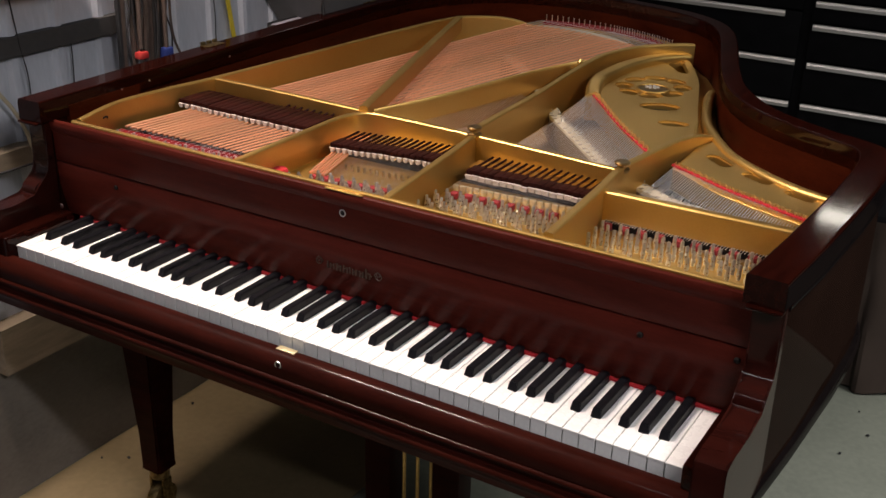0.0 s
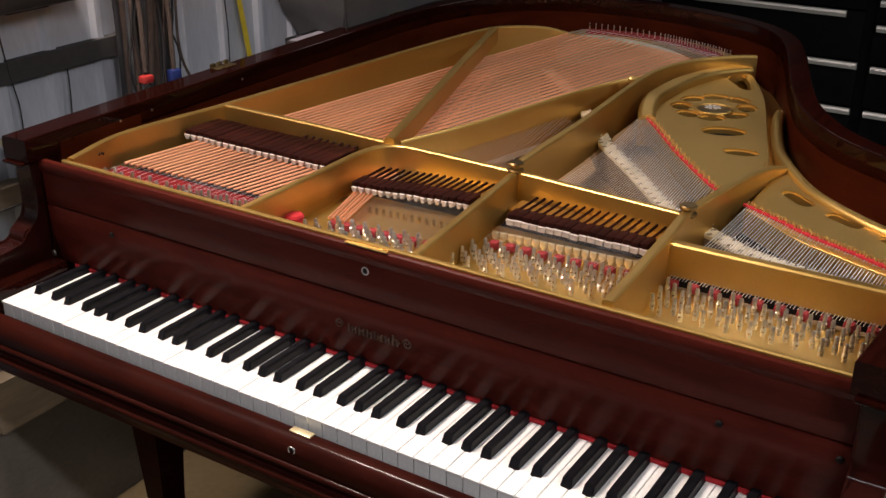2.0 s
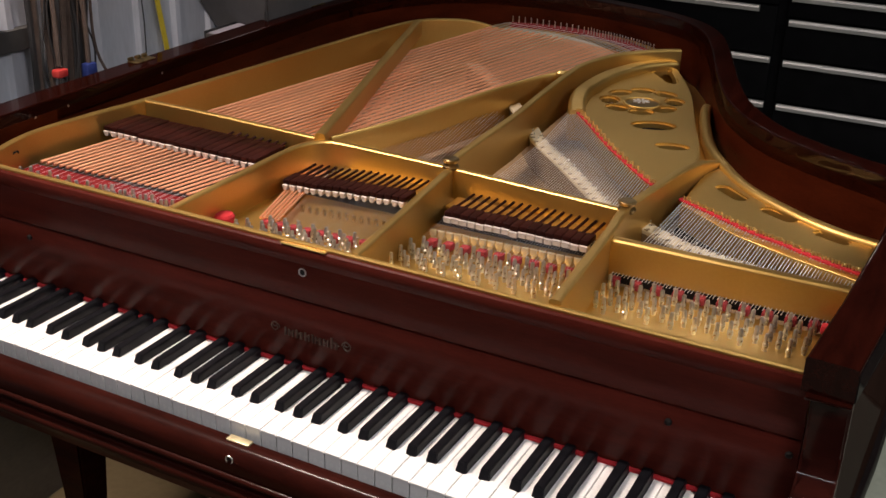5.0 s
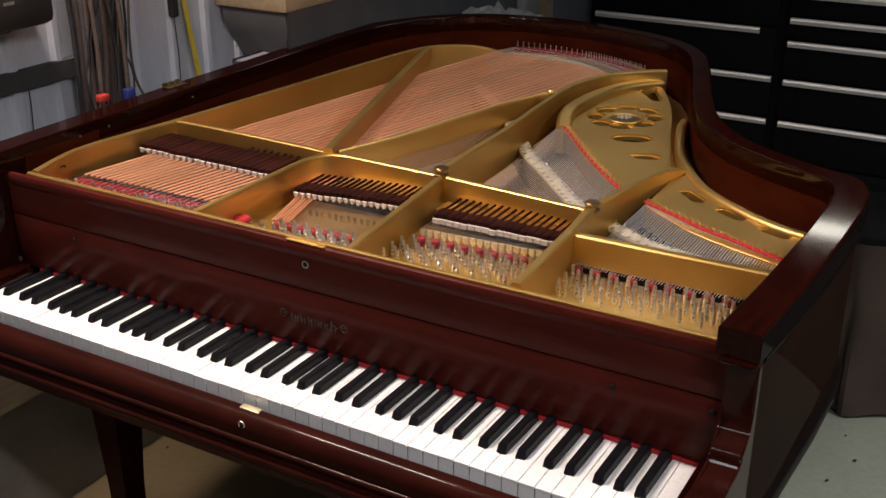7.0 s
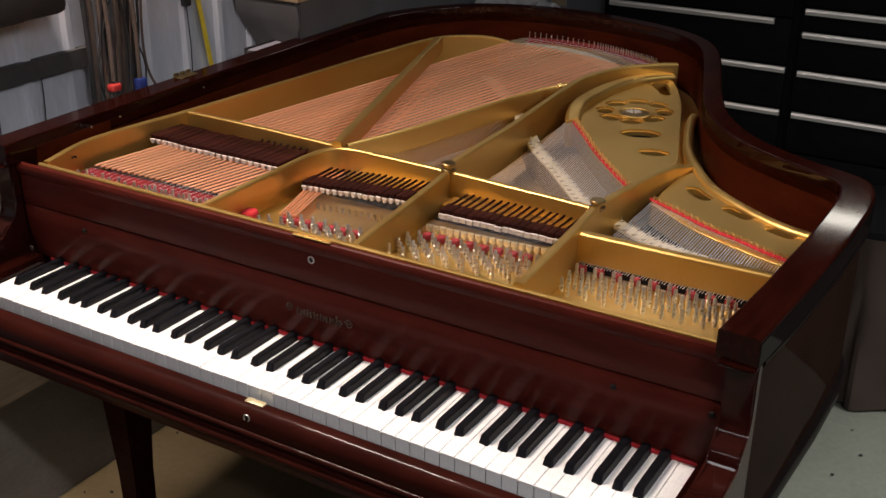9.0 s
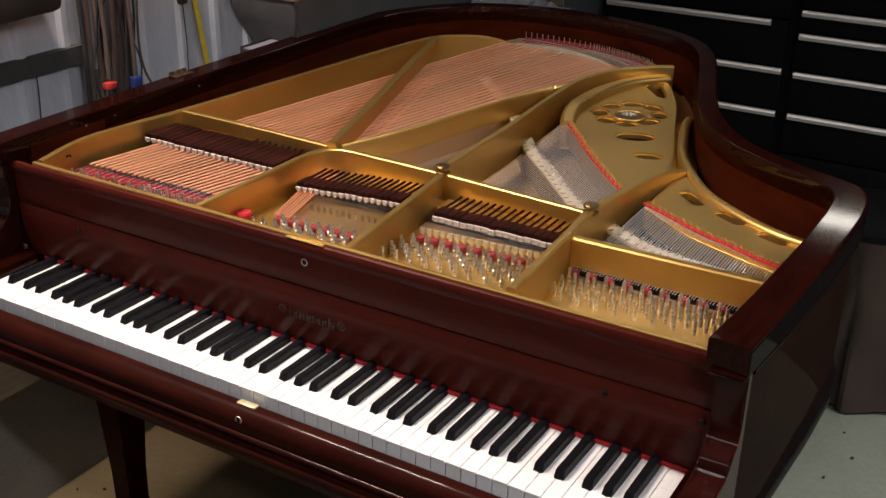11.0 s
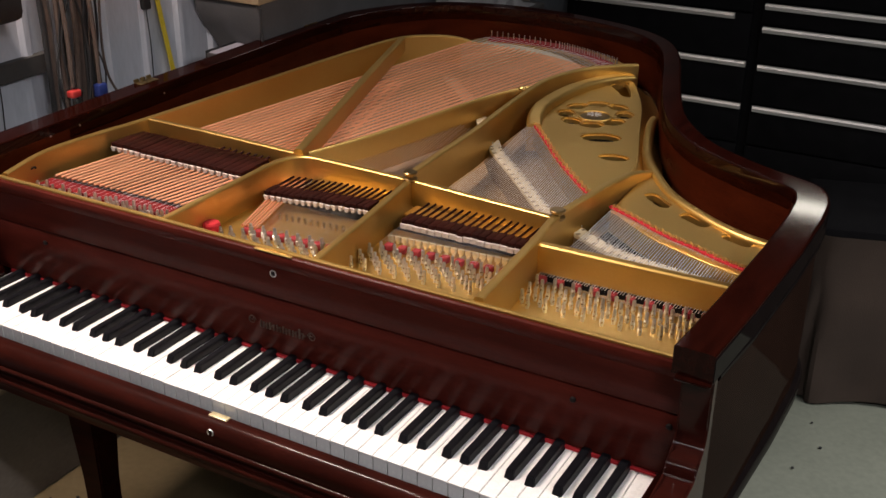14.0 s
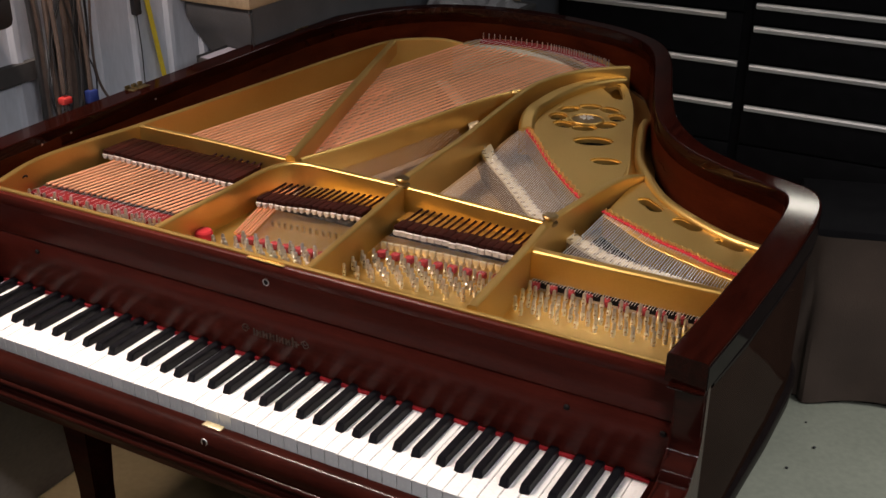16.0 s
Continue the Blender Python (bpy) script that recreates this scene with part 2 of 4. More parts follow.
def tube(points, r, n=8, bm=None):
    """A round bar through points in space."""
    bm = bm or bmesh.new()
    ps = [Vector(p) for p in points]
    rings, up = [], None
    for i, p in enumerate(ps):
        d = (ps[min(i + 1, len(ps) - 1)] - ps[max(i - 1, 0)]).normalized()
        up = d.orthogonal() if up is None else (up - d * up.dot(d))
        up.normalize()
        side = d.cross(up)
        rings.append([bm.verts.new(p + r * (math.cos(2 * math.pi * k / n) * up + math.sin(2 * math.pi * k / n) * side)) for k in range(n)])
    for a, b in zip(rings, rings[1:]):
        for i in range(n):
            bm.faces.new((a[i], a[(i + 1) % n], b[(i + 1) % n], b[i]))
    bm.faces.new(rings[0][::-1])
    bm.faces.new(rings[-1])
    return bm


def turned(profile, n=16, bm=None, at=(0, 0, 0)):
    """A body of revolution about z from (radius, height) pairs."""
    bm = bm or bmesh.new()
    rings = [[bm.verts.new((at[0] + r * math.cos(2 * math.pi * k / n), at[1] + r * math.sin(2 * math.pi * k / n), at[2] + z)) for k in range(n)] for r, z in profile]
    for a, b in zip(rings, rings[1:]):
        for i in range(n):
            bm.faces.new((a[i], a[(i + 1) % n], b[(i + 1) % n], b[i]))
    bm.faces.new(rings[0][::-1])
    bm.faces.new(rings[-1])
    return bm


def casting(name, outline, holes, z0, z1, edge, mat, parent, label=""):
    """A flat casting with holes and softened upper edges."""
    bm = bmesh.new()
    loops = []
    for loop in (outline, *holes):
        v = [bm.verts.new((x, y, z1)) for x, y in loop]
        loops.append([bm.edges.new((a, b)) for a, b in zip(v, v[1:] + v[:1])])
    bmesh.ops.triangle_fill(bm, use_beauty=True, use_dissolve=False, edges=[e for l in loops for e in l], normal=(0, 0, 1))
    walls = bmesh.ops.extrude_edge_only(bm, edges=[e for l in loops for e in l])
    for v in walls["geom"]:
        if isinstance(v, bmesh.types.BMVert):
            v.co.z = z0
    bmesh.ops.bevel(bm, geom=[e for l in loops for e in l], offset=edge, segments=2, affect="EDGES")
    return part(name, bm, mat, parent, label)


def oval(cx, cy, a, b, turn=0, n=20):
    c, s = math.cos(radians(turn)), math.sin(radians(turn))
    return [(cx + a * math.cos(t) * c - b * math.sin(t) * s, cy + a * math.cos(t) * s + b * math.sin(t) * c) for t in (2 * math.pi * k / n for k in range(n))]


# ---- the room ----
def slab(name, x0, x1, y0, y1, z0, z1, mat, label, category):
    return tagged(part(name, box(bmesh.new(), x0, x1, y0, y1, z0, z1), mat, None, smooth=False), label, category, kind="structure")


slab("floor", -0.5, 4.2, -3.2, 8.4, -0.1, 0.0, CONCRETE, "grey-green painted concrete workshop floor with small spots", "floor")
slab("ceiling", -0.5, 4.2, -3.2, 8.4, 2.62, 2.72, CEILING, "plain dim brown-grey workshop ceiling", "ceiling")
slab("wall_right", 4.0, 4.2, -3.2, 8.4, 0.0, 2.62, CEILING, "plain dim brown-grey workshop wall", "wall")
slab("wall_front", -0.5, 4.0, -3.2, -3.0, 0.0, 2.62, CEILING, "plain dim brown-grey workshop wall", "wall")
slab("wall_back", -0.5, 4.0, 8.2, 8.4, 0.0, 2.62, CEILING, "plain dim brown-grey workshop wall", "wall")

WALL_X = -0.29
# Thin slab that makes the floor tan along the wall.
slab("floor_strip", -0.283, 0.34, -2.9, 3.0, 0.0004, 0.003, TAN_FLOOR, "tan strip of floor along the wall", "floor")
wall = part("wall_left", box(bmesh.new(), -0.5, WALL_X, -3.0, 8.2, 0.0, 2.62), SIDING, None, smooth=False)
tagged(wall, "white and pale blue ribbed metal siding wall", "wall", kind="structure")
for k in range(18):
    bm = bmesh.new()
    y = 0.02 + 0.115 * k
    prism([(WALL_X, y), (WALL_X + 0.010, y + 0.008), (WALL_X + 0.010, y + 0.022), (WALL_X, y + 0.030)], 0.46, 2.60, bm)
    part("rib", bm, SIDING, wall)

# ---- the grand piano ----
piano = thing("grand_piano", "dark mahogany grand piano, lid removed, showing its gold iron plate", "piano")
KEY_W, KEY_Z, N_WHITE = 0.02369, 0.735, 52
SPAN = KEY_W * N_WHITE
LEFT, RIGHT, RIM_Z, BED_Z = -0.074, 1.299, 0.964, 0.634

OUTER = [(-0.074, 0.102), (-0.082, 0.35), (-0.090, 0.7), (-0.094, 1.0), (-0.096, 1.16)] + curve([(-0.096, 1.20), (-0.074, 1.36), (0.0, 1.515), (0.11, 1.62), (0.275, 1.668), (0.45, 1.66), (0.63, 1.61), (0.74, 1.54), (0.805, 1.45), (0.85, 1.34), (0.893, 1.21), (0.93, 1.10), (0.976, 0.985), (1.027, 0.902), (1.08, 0.842), (1.14, 0.80), (1.20, 0.767), (1.262, 0.742), (1.298, 0.716), (1.317, 0.662), (1.323, 0.585)], 4) + [(1.321, 0.45), (1.311, 0.25), (1.300, 0.102)]


def at_x(path, y):
    """Where the left side of a plan curve lies at y."""
    for p, q in zip(path, path[1:]):
        if p[1] <= y <= q[1] and q[1] > p[1]:
            return p[0] + (q[0] - p[0]) * (y - p[1]) / (q[1] - p[1])
    return path[0][0]


def inset(path, d):
    return [(p[0] - n.x * w, p[1] - n.y * w) for p, n, w in zip(path, normals(path), d)]


thick = [0.052 if p[0] < -0.05 or p[0] > 1.25 else 0.038 for p in OUTER]
thick = [sum(thick[max(i - 3, 0):i + 4]) / len(thick[max(i - 3, 0):i + 4]) for i in range(len(thick))]
INNER = [(p[0], max(p[1], 0.17)) for p in inset(OUTER, thick)]
# outer rim: the normal of the path points outwards
ease = lambda y: min(max((y - 0.12) / 0.25, 0.0), 1.0)
LOWER = inset(OUTER, [0.001 + 0.006 * ease(p[1]) for p in OUTER])
LOWER = [(p[0], max(p[1], 0.137)) for p in LOWER]
part("rim", sweep(LOWER, rounded(-0.010, 0.0, 0.655, RIM_Z - 0.02, 0.005, low=True)), RIM_SIDE, piano, "glossy dark lacquered curved outer rim")
bm = bmesh.new()
rings = []
for p, n, w in zip(OUTER, normals(OUTER), thick):
    prof = rounded(-w, 0.001, 0.926, RIM_Z + 0.0015, 0.0032)
    rings.append([bm.verts.new((p[0] + n.x * u, p[1] + n.y * u, z)) for u, z in prof])
for a, b in zip(rings, rings[1:]):
    for i in range(len(a)):
        bm.faces.new((a[i], a[(i + 1) % len(a)], b[(i + 1) % len(a)], b[i]))
bm.faces.new(rings[0])
bm.faces.new(rings[-1][::-1])
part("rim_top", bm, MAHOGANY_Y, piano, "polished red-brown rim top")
part("rim_band", sweep(OUTER, [(0.0012, 0.928), (0.0026, 0.929), (0.0026, 0.960), (0.0012, 0.961)]), BASE_LACQUER, piano, "black lacquered band round the rim")
part("inner_rim", sweep(INNER, [(0.012, 0.70), (0.012, 0.945), (0, 0.945), (0, 0.70)]), INNER_RIM, piano, "orange-brown veneered inner rim")
part("rim_bead", sweep([(p[0], max(p[1], 0.137)) for p in OUTER], [(u - 0.006, z) for u, z in ring(0.0085, 14, 0.9185)]), BASE_LACQUER, piano)
part("base_moulding", sweep(OUTER, rounded(-0.040, 0.003, 0.622, 0.664, 0.017, 7, True)), BASE_LACQUER, piano)
back = lambda path: [(p[0], max(p[1], 0.36)) for p in path]
part("bottom_board", prism(inset(OUTER, [0.034] * len(OUTER)), 0.640, 0.652), EBONISED, piano)

# arms at both ends of the keyboard
ARM = [(0.1350, BED_Z), (0.1350, 0.9225), (0.1160, 0.9225), (0.1185, 0.850), (0.1175, 0.833), (0.1130, 0.8235), (0.1060, 0.8180), (0.0990, 0.8158), (0.0940, 0.8145), (0.0895, 0.8122), (0.0855, 0.8085), (0.0832, 0.8035), (0.0825, 0.7985), (0.0820, 0.7955), (0.0800, 0.7930), (0.0740, 0.7915), (0.0300, 0.7900), (-0.0300, 0.7930), (-0.0500, 0.7935), (-0.0575, 0.7900), (-0.0610, 0.7830), (-0.0615, BED_Z)]


def arm(x0, x1):
    bm = bmesh.new()
    a, b = ([bm.verts.new((x, y, z)) for y, z in ARM] for x in (x0, x1))
    sides = [bm.faces.new(a), bm.faces.new(b[::-1])]
    for i in range(len(a)):
        bm.faces.new((a[i], b[i], b[(i + 1) % len(a)], a[(i + 1) % len(a)]))
    es = [e for f in sides for e in f.edges]
    bmesh.ops.bevel(bm, geom=es, offset=0.003, segments=2, affect="EDGES")
    return bm


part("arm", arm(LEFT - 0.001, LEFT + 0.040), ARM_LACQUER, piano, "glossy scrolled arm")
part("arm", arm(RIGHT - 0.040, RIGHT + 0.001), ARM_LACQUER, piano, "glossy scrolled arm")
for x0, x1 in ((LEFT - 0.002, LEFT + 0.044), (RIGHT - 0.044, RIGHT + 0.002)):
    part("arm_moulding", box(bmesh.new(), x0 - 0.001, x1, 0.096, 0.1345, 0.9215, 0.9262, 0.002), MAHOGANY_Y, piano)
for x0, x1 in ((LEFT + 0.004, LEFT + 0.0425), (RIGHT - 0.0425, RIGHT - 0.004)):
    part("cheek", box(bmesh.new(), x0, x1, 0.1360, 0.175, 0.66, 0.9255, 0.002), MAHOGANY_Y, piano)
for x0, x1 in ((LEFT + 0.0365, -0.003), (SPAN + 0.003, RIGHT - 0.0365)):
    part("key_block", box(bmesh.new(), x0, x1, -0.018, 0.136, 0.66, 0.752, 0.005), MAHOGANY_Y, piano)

# key bed, key slip
part("key_bed", box(bmesh.new(), LEFT + 0.038, RIGHT - 0.038, -0.030, 0.60, 0.6285, 0.6545, 0.006), EBONISED, piano)
slip = [(0, 0.716), (0.006, 0.717)] + [(0.008 + 0.022 * math.sin(radians(a)), 0.695 + 0.022 * math.cos(radians(a))) for a in range(10, 91, 10)] + [(0.0300, 0.6840), (0.0296, 0.6825)] + [(0.030 + 0.0045 * math.sin(radians(a)), 0.678 + 0.0042 * math.cos(radians(a))) for a in range(10, 171, 20)] + [(0.0290, 0.6725), (0.0280, 0.6650), (0.0290, 0.6630)] + [(0.031 + 0.0065 * math.sin(radians(a)), 0.6560 + 0.0065 * math.cos(radians(a))) for a in range(10, 151, 20)] + [(0.0300, 0.640), (0.0285, 0.632), (0, 0.632)]
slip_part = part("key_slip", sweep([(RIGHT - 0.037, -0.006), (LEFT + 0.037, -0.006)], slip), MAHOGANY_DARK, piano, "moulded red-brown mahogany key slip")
part("lock_plate", box(bmesh.new(), 0.600, 0.634, -0.018, -0.006, 0.7165, 0.7190, 0.0008), PALE_BRASS, slip_part, "small brass strike plate")


def escutcheon(x, y, z, parent):
    m = Matrix.Translation((x, y, z)) @ Matrix.Rotation(radians(90), 4, "X")
    bm = tube([(0.0052 * math.cos(radians(a)), 0.0052 * math.sin(radians(a)), 0.0008) for a in range(0, 361, 24)], 0.0010, 6)
    bm.transform(m)
    e = part("keyhole_ring", bm, NICKEL, parent, "small round metal keyhole ring")
    bm = turned([(0.0045, 0), (0.0045, 0.0008)], 12)
    bm.transform(m)
    part("keyhole", bm, BLACK_PART, e, "dark keyhole")


escutcheon(0.617, -0.034, 0.703, slip_part)

# fallboard and lock rail
FX0, FX1 = LEFT + 0.043, RIGHT - 0.043
fall = [(-0.150, 0.7400), (-0.147, 0.753), (-0.142, 0.775), (-0.1370, 0.80), (-0.1345, 0.842), (-0.136, 0.8465), (-0.17, 0.8465), (-0.17, 0.7400)]
fallboard = part("fallboard", sweep([(FX1, 0), (FX0, 0)], fall), MAHOGANY, piano, "polished mahogany fallboard with a faded gilt emblem")
rail = [(-0.1355, 0.849), (-0.1345, 0.852), (-0.1340, 0.902), (-0.1300, 0.908), (-0.1285, 0.914), (-0.1285, 0.920), (-0.1305, 0.9248), (-0.1335, 0.9265), (-0.1363, 0.9265), (-0.1363, 0.858), (-0.150, 0.858), (-0.150, 0.849)]
lock_rail = part("lock_rail", sweep([(FX1, 0), (FX0, 0)], rail), MAHOGANY, piano, "mahogany lock rail over the keys")
part("lock_plate", box(bmesh.new(), 0.586, 0.655, 0.1295, 0.136, 0.9268, 0.9288, 0.0008), BRASS, lock_rail, "thin brass lock plate")
escutcheon(0.617, 0.134, 0.891, lock_rail)
for x, z in ((1.112, 0.826), (0.118, 0.826), (1.246, 0.828)):
    part("fall_knob", turned([(0.004, 0), (0.0044, 0.002), (0.0044, 0.0035), (0.003, 0.0048)], 12), BLACK_PART, fallboard, "tiny dark knob").matrix_basis = Matrix.Translation((x, 0.1365, z)) @ Matrix.Rotation(radians(90), 4, "X")
part("key_block_screw", turned([(0.0052, 0), (0.0048, 0.002), (0.002, 0.0032)], 14), NICKEL, piano, "round silver screw").matrix_basis = Matrix.Translation((-0.034, 0.1352, 0.757)) @ Matrix.Rotation(radians(90), 4, "X")
# faded maker's emblem as plain strokes between two scrolls
rnd = random.Random(4)
x = 0.583
while x < 0.668:
    h = rnd.choice((0.010, 0.012, 0.010, 0.016))
    w = rnd.uniform(0.002, 0.0034)
    part("emblem_stroke", box(bmesh.new(), x, x + w, 0.1352, 0.1374, 0.789, 0.789 + h), DULL_GILT, fallboard, smooth=False)
    if rnd.random() < 0.45:
        part("emblem_stroke", box(bmesh.new(), x + w + 0.0002, x + w + 0.003, 0.1352, 0.1374, 0.789 + h * 0.5, 0.789 + h * 0.5 + 0.002), DULL_GILT, fallboard, smooth=False)
    x += w + rnd.uniform(0.0032, 0.0040)
for cx, e in ((0.567, 1), (0.681, -1)):
    for r, dz in ((0.0075, 0.0), (0.0045, 0.0035)):
        curl = [(cx + e * r * math.cos(radians(a)) * (1 - a / 900), 0.1366, 0.797 + dz + r * math.sin(radians(a)) * (1 - a / 900)) for a in range(0, 400, 25)]
        part("emblem_scroll", tube(curl, 0.0009, 5), DULL_GILT, fallboard)
felt = bmesh.new()
box(felt, 0.0, SPAN, 0.1462, 0.1496, 0.7356, 0.7408)
part("name_felt", felt, BRIGHT_FELT, piano, "bright red felt strip behind the keys", smooth=False)

# ---- keys ----
LETTER = "ABCDEFG"
GAP, NOTCH_Y, LONG = 0.0006, 0.045, 0.158
SHARP = {"C": -0.0032, "D": 0.0032, "F": -0.0045, "G": 0.0, "A": 0.0045}


def white_key(left, right):
    """left, right: how far the notches beside the sharps reach in."""
    a, b = GAP, KEY_W - GAP
    out = [(a, 0), (b, 0)]
    out += [(b, NOTCH_Y), (b - right, NOTCH_Y), (b - right, LONG)] if right else [(b, LONG)]
    out += [(a + left, LONG), (a + left, NOTCH_Y), (a, NOTCH_Y)] if left else [(a, LONG)]
    bm = prism(out, KEY_Z - 0.0032, KEY_Z)
    bm.faces.ensure_lookup_table()
    top = bm.faces[1]
    bmesh.ops.bevel(bm, geom=list(top.edges), offset=0.0007, segments=1, affect="EDGES")
    body = [(x * 1.0, max(y, 0.0016)) for x, y in out]
    prism([(min(max(x, a + 0.0004), b - 0.0004), y) for x, y in body], KEY_Z - 0.030, KEY_Z - 0.0033, bm)
    return mesh_of("white_key", bm, IVORY, False)


meshes = {}
for k in range(N_WHITE):
    c = LETTER[k % 7]
    prev = LETTER[(k - 1) % 7]
    right = 0.0072 - SHARP[c] if c in SHARP and k < N_WHITE - 1 else 0
    left = 0.0072 + SHARP[prev] if prev in SHARP and k > 0 else 0
    key = (round(left, 4), round(right, 4))
    if key not in meshes:
        meshes[key] = white_key(left, right)
    piece("white_key", meshes[key], piano, Matrix.Translation((k * KEY_W, 0, rnd.uniform(-0.0004, 0.0004))))
bm = bmesh.new()
lo = [bm.verts.new(p) for p in ((-0.0074, 0.0450, 0), (0.0074, 0.0450, 0), (0.0074, LONG, 0), (-0.0074, LONG, 0))]
hi = [bm.verts.new(p) for p in ((-0.0060, 0.0505, 0.0128), (0.0060, 0.0505, 0.0128), (0.0062, LONG, 0.0130), (-0.0062, LONG, 0.0130))]
bm.faces.new(lo[::-1])
bm.faces.new(hi)
for i in range(4):
    bm.faces.new((lo[i], lo[(i + 1) % 4], hi[(i + 1) % 4], hi[i]))
bmesh.ops.bevel(bm, geom=[e for e in bm.edges if any(v.co.z > 0.005 for v in e.verts)], offset=0.0011, segments=2, affect="EDGES")
sharp = mesh_of("black_key", bm, EBONY)
for k in range(N_WHITE - 1):
    c = LETTER[k % 7]
    if c in SHARP:
        piece("black_key", sharp, piano, Matrix.Translation(((k + 1) * KEY_W + SHARP[c], 0, KEY_Z - 0.001)))

# ---- iron plate ----
plate = part("iron_plate", prism([(0.005, 0.1436), (1.256, 0.1436), (1.256, 0.345), (0.95, 0.345), (0.95, 0.408), (0.395, 0.400), (0.395, 0.266), (0.005, 0.262)], 0.862, 0.872), GOLD, piano, "gold-painted cast iron plate", smooth=False)
TOP = 0.932
LEFT_EDGE = curve([(0.022, 0.150, 0), (-0.008, 0.27, 0), (0.002, 0.40, 0), (0.020, 0.512, 0), (0.05, 0.80, 0), (0.082, 1.12, 0), (0.112, 1.31, 0), (0.155, 1.39, -0.004), (0.205, 1.452, -0.014), (0.262, 1.500, -0.036)], 4)


def rib_of(name, path, z0, z1, w, r=0.004):
    return part(name, sweep(path, rounded(-w / 2, w / 2, z0, z1, min(r, w / 2 - 0.0005), 3)), GOLD, plate)


part("front_lip", sweep([(1.256, 0.146), (0.018, 0.146)], [(0.0095, 0.900), (0.0095, 0.9295), (0.008, 0.9315), (0.004, 0.9315), (0.0025, 0.9295), (0.0025, 0.862), (0.0040, 0.862), (0.0040, 0.900)]), GOLD, plate)
rib_of("edge_wall", LEFT_EDGE, 0.862, TOP, 0.012)
# cross bars over the dampers
K1, K2 = (0.648, 0.486), (0.938, 0.462)
rib_of("cross_bar", curve([(0.020, 0.510), (0.20, 0.507), (0.404, 0.497)], 4), 0.884, TOP - 0.001, 0.012)
rib_of("cross_bar", curve([(0.391, 0.41), (0.394, 0.445), (0.405, 0.474), (0.428, 0.490), (0.465, 0.493), (0.55, 0.490), K1], 5), 0.884, TOP, 0.0125)
rib_of("cross_bar", curve([K1, (0.79, 0.474), K2], 4), 0.884, TOP, 0.012)
rib_of("cross_bar", curve([(0.944, 0.362), (1.10, 0.363), (1.257, 0.366)], 4), 0.876, TOP, 0.018, 0.0065)
# struts
rib_of("strut", curve([(0.395, 0.1425), (0.393, 0.30), (0.391, 0.41)], 4), 0.866, TOP, 0.0125)
rib_of("strut", curve([(0.408, 0.487), (0.33, 0.72), (0.23, 1.02), (0.142, 1.29)], 4), 0.905, TOP + 0.010, 0.018, 0.006)
rib_of("strut", curve([(0.691, 0.1425), (0.672, 0.30), K1], 4), 0.866, TOP, 0.013)
rib_of("strut", curve([(*K1, 0), (0.641, 0.62, 0), (0.636, 0.748, 0), (0.621, 0.92, 0), (0.613, 1.058, 0), (0.614, 1.133, 0), (0.633, 1.213, 0), (0.664, 1.277, 0), (0.712, 1.333, -0.001), (0.742, 1.364, -0.003)], 5), 0.868, TOP + 0.012, 0.014)
part("panel_ridge", sweep(curve([(0.678, 0.918, -0.014), (0.662, 0.955, -0.006), (0.650, 1.006, 0), (0.646, 1.064, 0), (0.652, 1.16, 0), (0.677, 1.257, -0.001), (0.712, 1.329, -0.004), (0.730, 1.356, -0.008)], 5), rounded(-0.024, 0.009, 0.868, TOP - 0.006, 0.0085, 6)), GOLD, plate)
rib_of("strut", curve([(0.9625, 0.1425, 0), (0.955, 0.25, 0), (0.946, 0.37, 0), (*K2, 0), (0.948, 0.56, -0.001), (0.958, 0.66, -0.005), (0.970, 0.74, -0.014), (0.984, 0.806, -0.032)], 5), 0.868, TOP + 0.006, 0.015)
part("deep_web", sweep(curve([(0.412, 0.512), (0.455, 0.645), (0.492, 0.80), (0.532, 0.972), (0.572, 1.085), (0.600, 1.115)], 4), [(-0.0062, 0.850), (-0.0058, 0.912), (-0.0052, 0.924), (-0.0043, 0.9285), (-0.0032, 0.9303), (-0.0015, 0.9308), (0.0005, 0.9300), (0.0030, 0.9240), (0.0062, 0.850)]), GOLD, plate)
# rim of the treble side, soft and wide
TREBLE_EDGE = curve([(0.868, 1.112, -0.006), (0.880, 1.055, 0), (0.903, 0.975, 0), (0.936, 0.880, 0), (0.979, 0.798, 0), (1.045, 0.703, 0), (1.130, 0.632, 0), (1.200, 0.592, 0), (1.262, 0.574, 0)], 5)
part("edge_wall", sweep(TREBLE_EDGE, rounded(-0.003, 0.016, 0.85, 0.9120, 0.0080, 6)), GOLD, plate, "soft raised edge of the plate")

# hitch panels with their openings
petals = [oval(0.762 + 0.060 * math.cos(radians(a)), 1.060 + 0.074 * math.sin(radians(a)), 0.0225, 0.0165, a + 90, 14) for a in range(20, 380, 45)]
EDGE_A = curve([(0.953, 0.70), (0.951, 0.785), (0.927, 0.870), (0.894, 0.965), (0.868, 1.044), (0.832, 1.15), (0.788, 1.25), (0.738, 1.345)], 4)
FRONT_A = curve([(0.664, 0.948), (0.722, 0.874), (0.800, 0.770), (0.858, 0.701), (0.914, 0.640), (0.944, 0.618)], 4)
panel_a = FRONT_A + EDGE_A + curve([(0.705, 1.315), (0.672, 1.245), (0.655, 1.16), (0.650, 1.064), (0.654, 1.0)], 4)
tri = curve([(0.712, 1.272), (0.733, 1.312), (0.752, 1.285), (0.782, 1.222), (0.770, 1.212), (0.742, 1.238), (0.712, 1.272)], 4)[:-1]
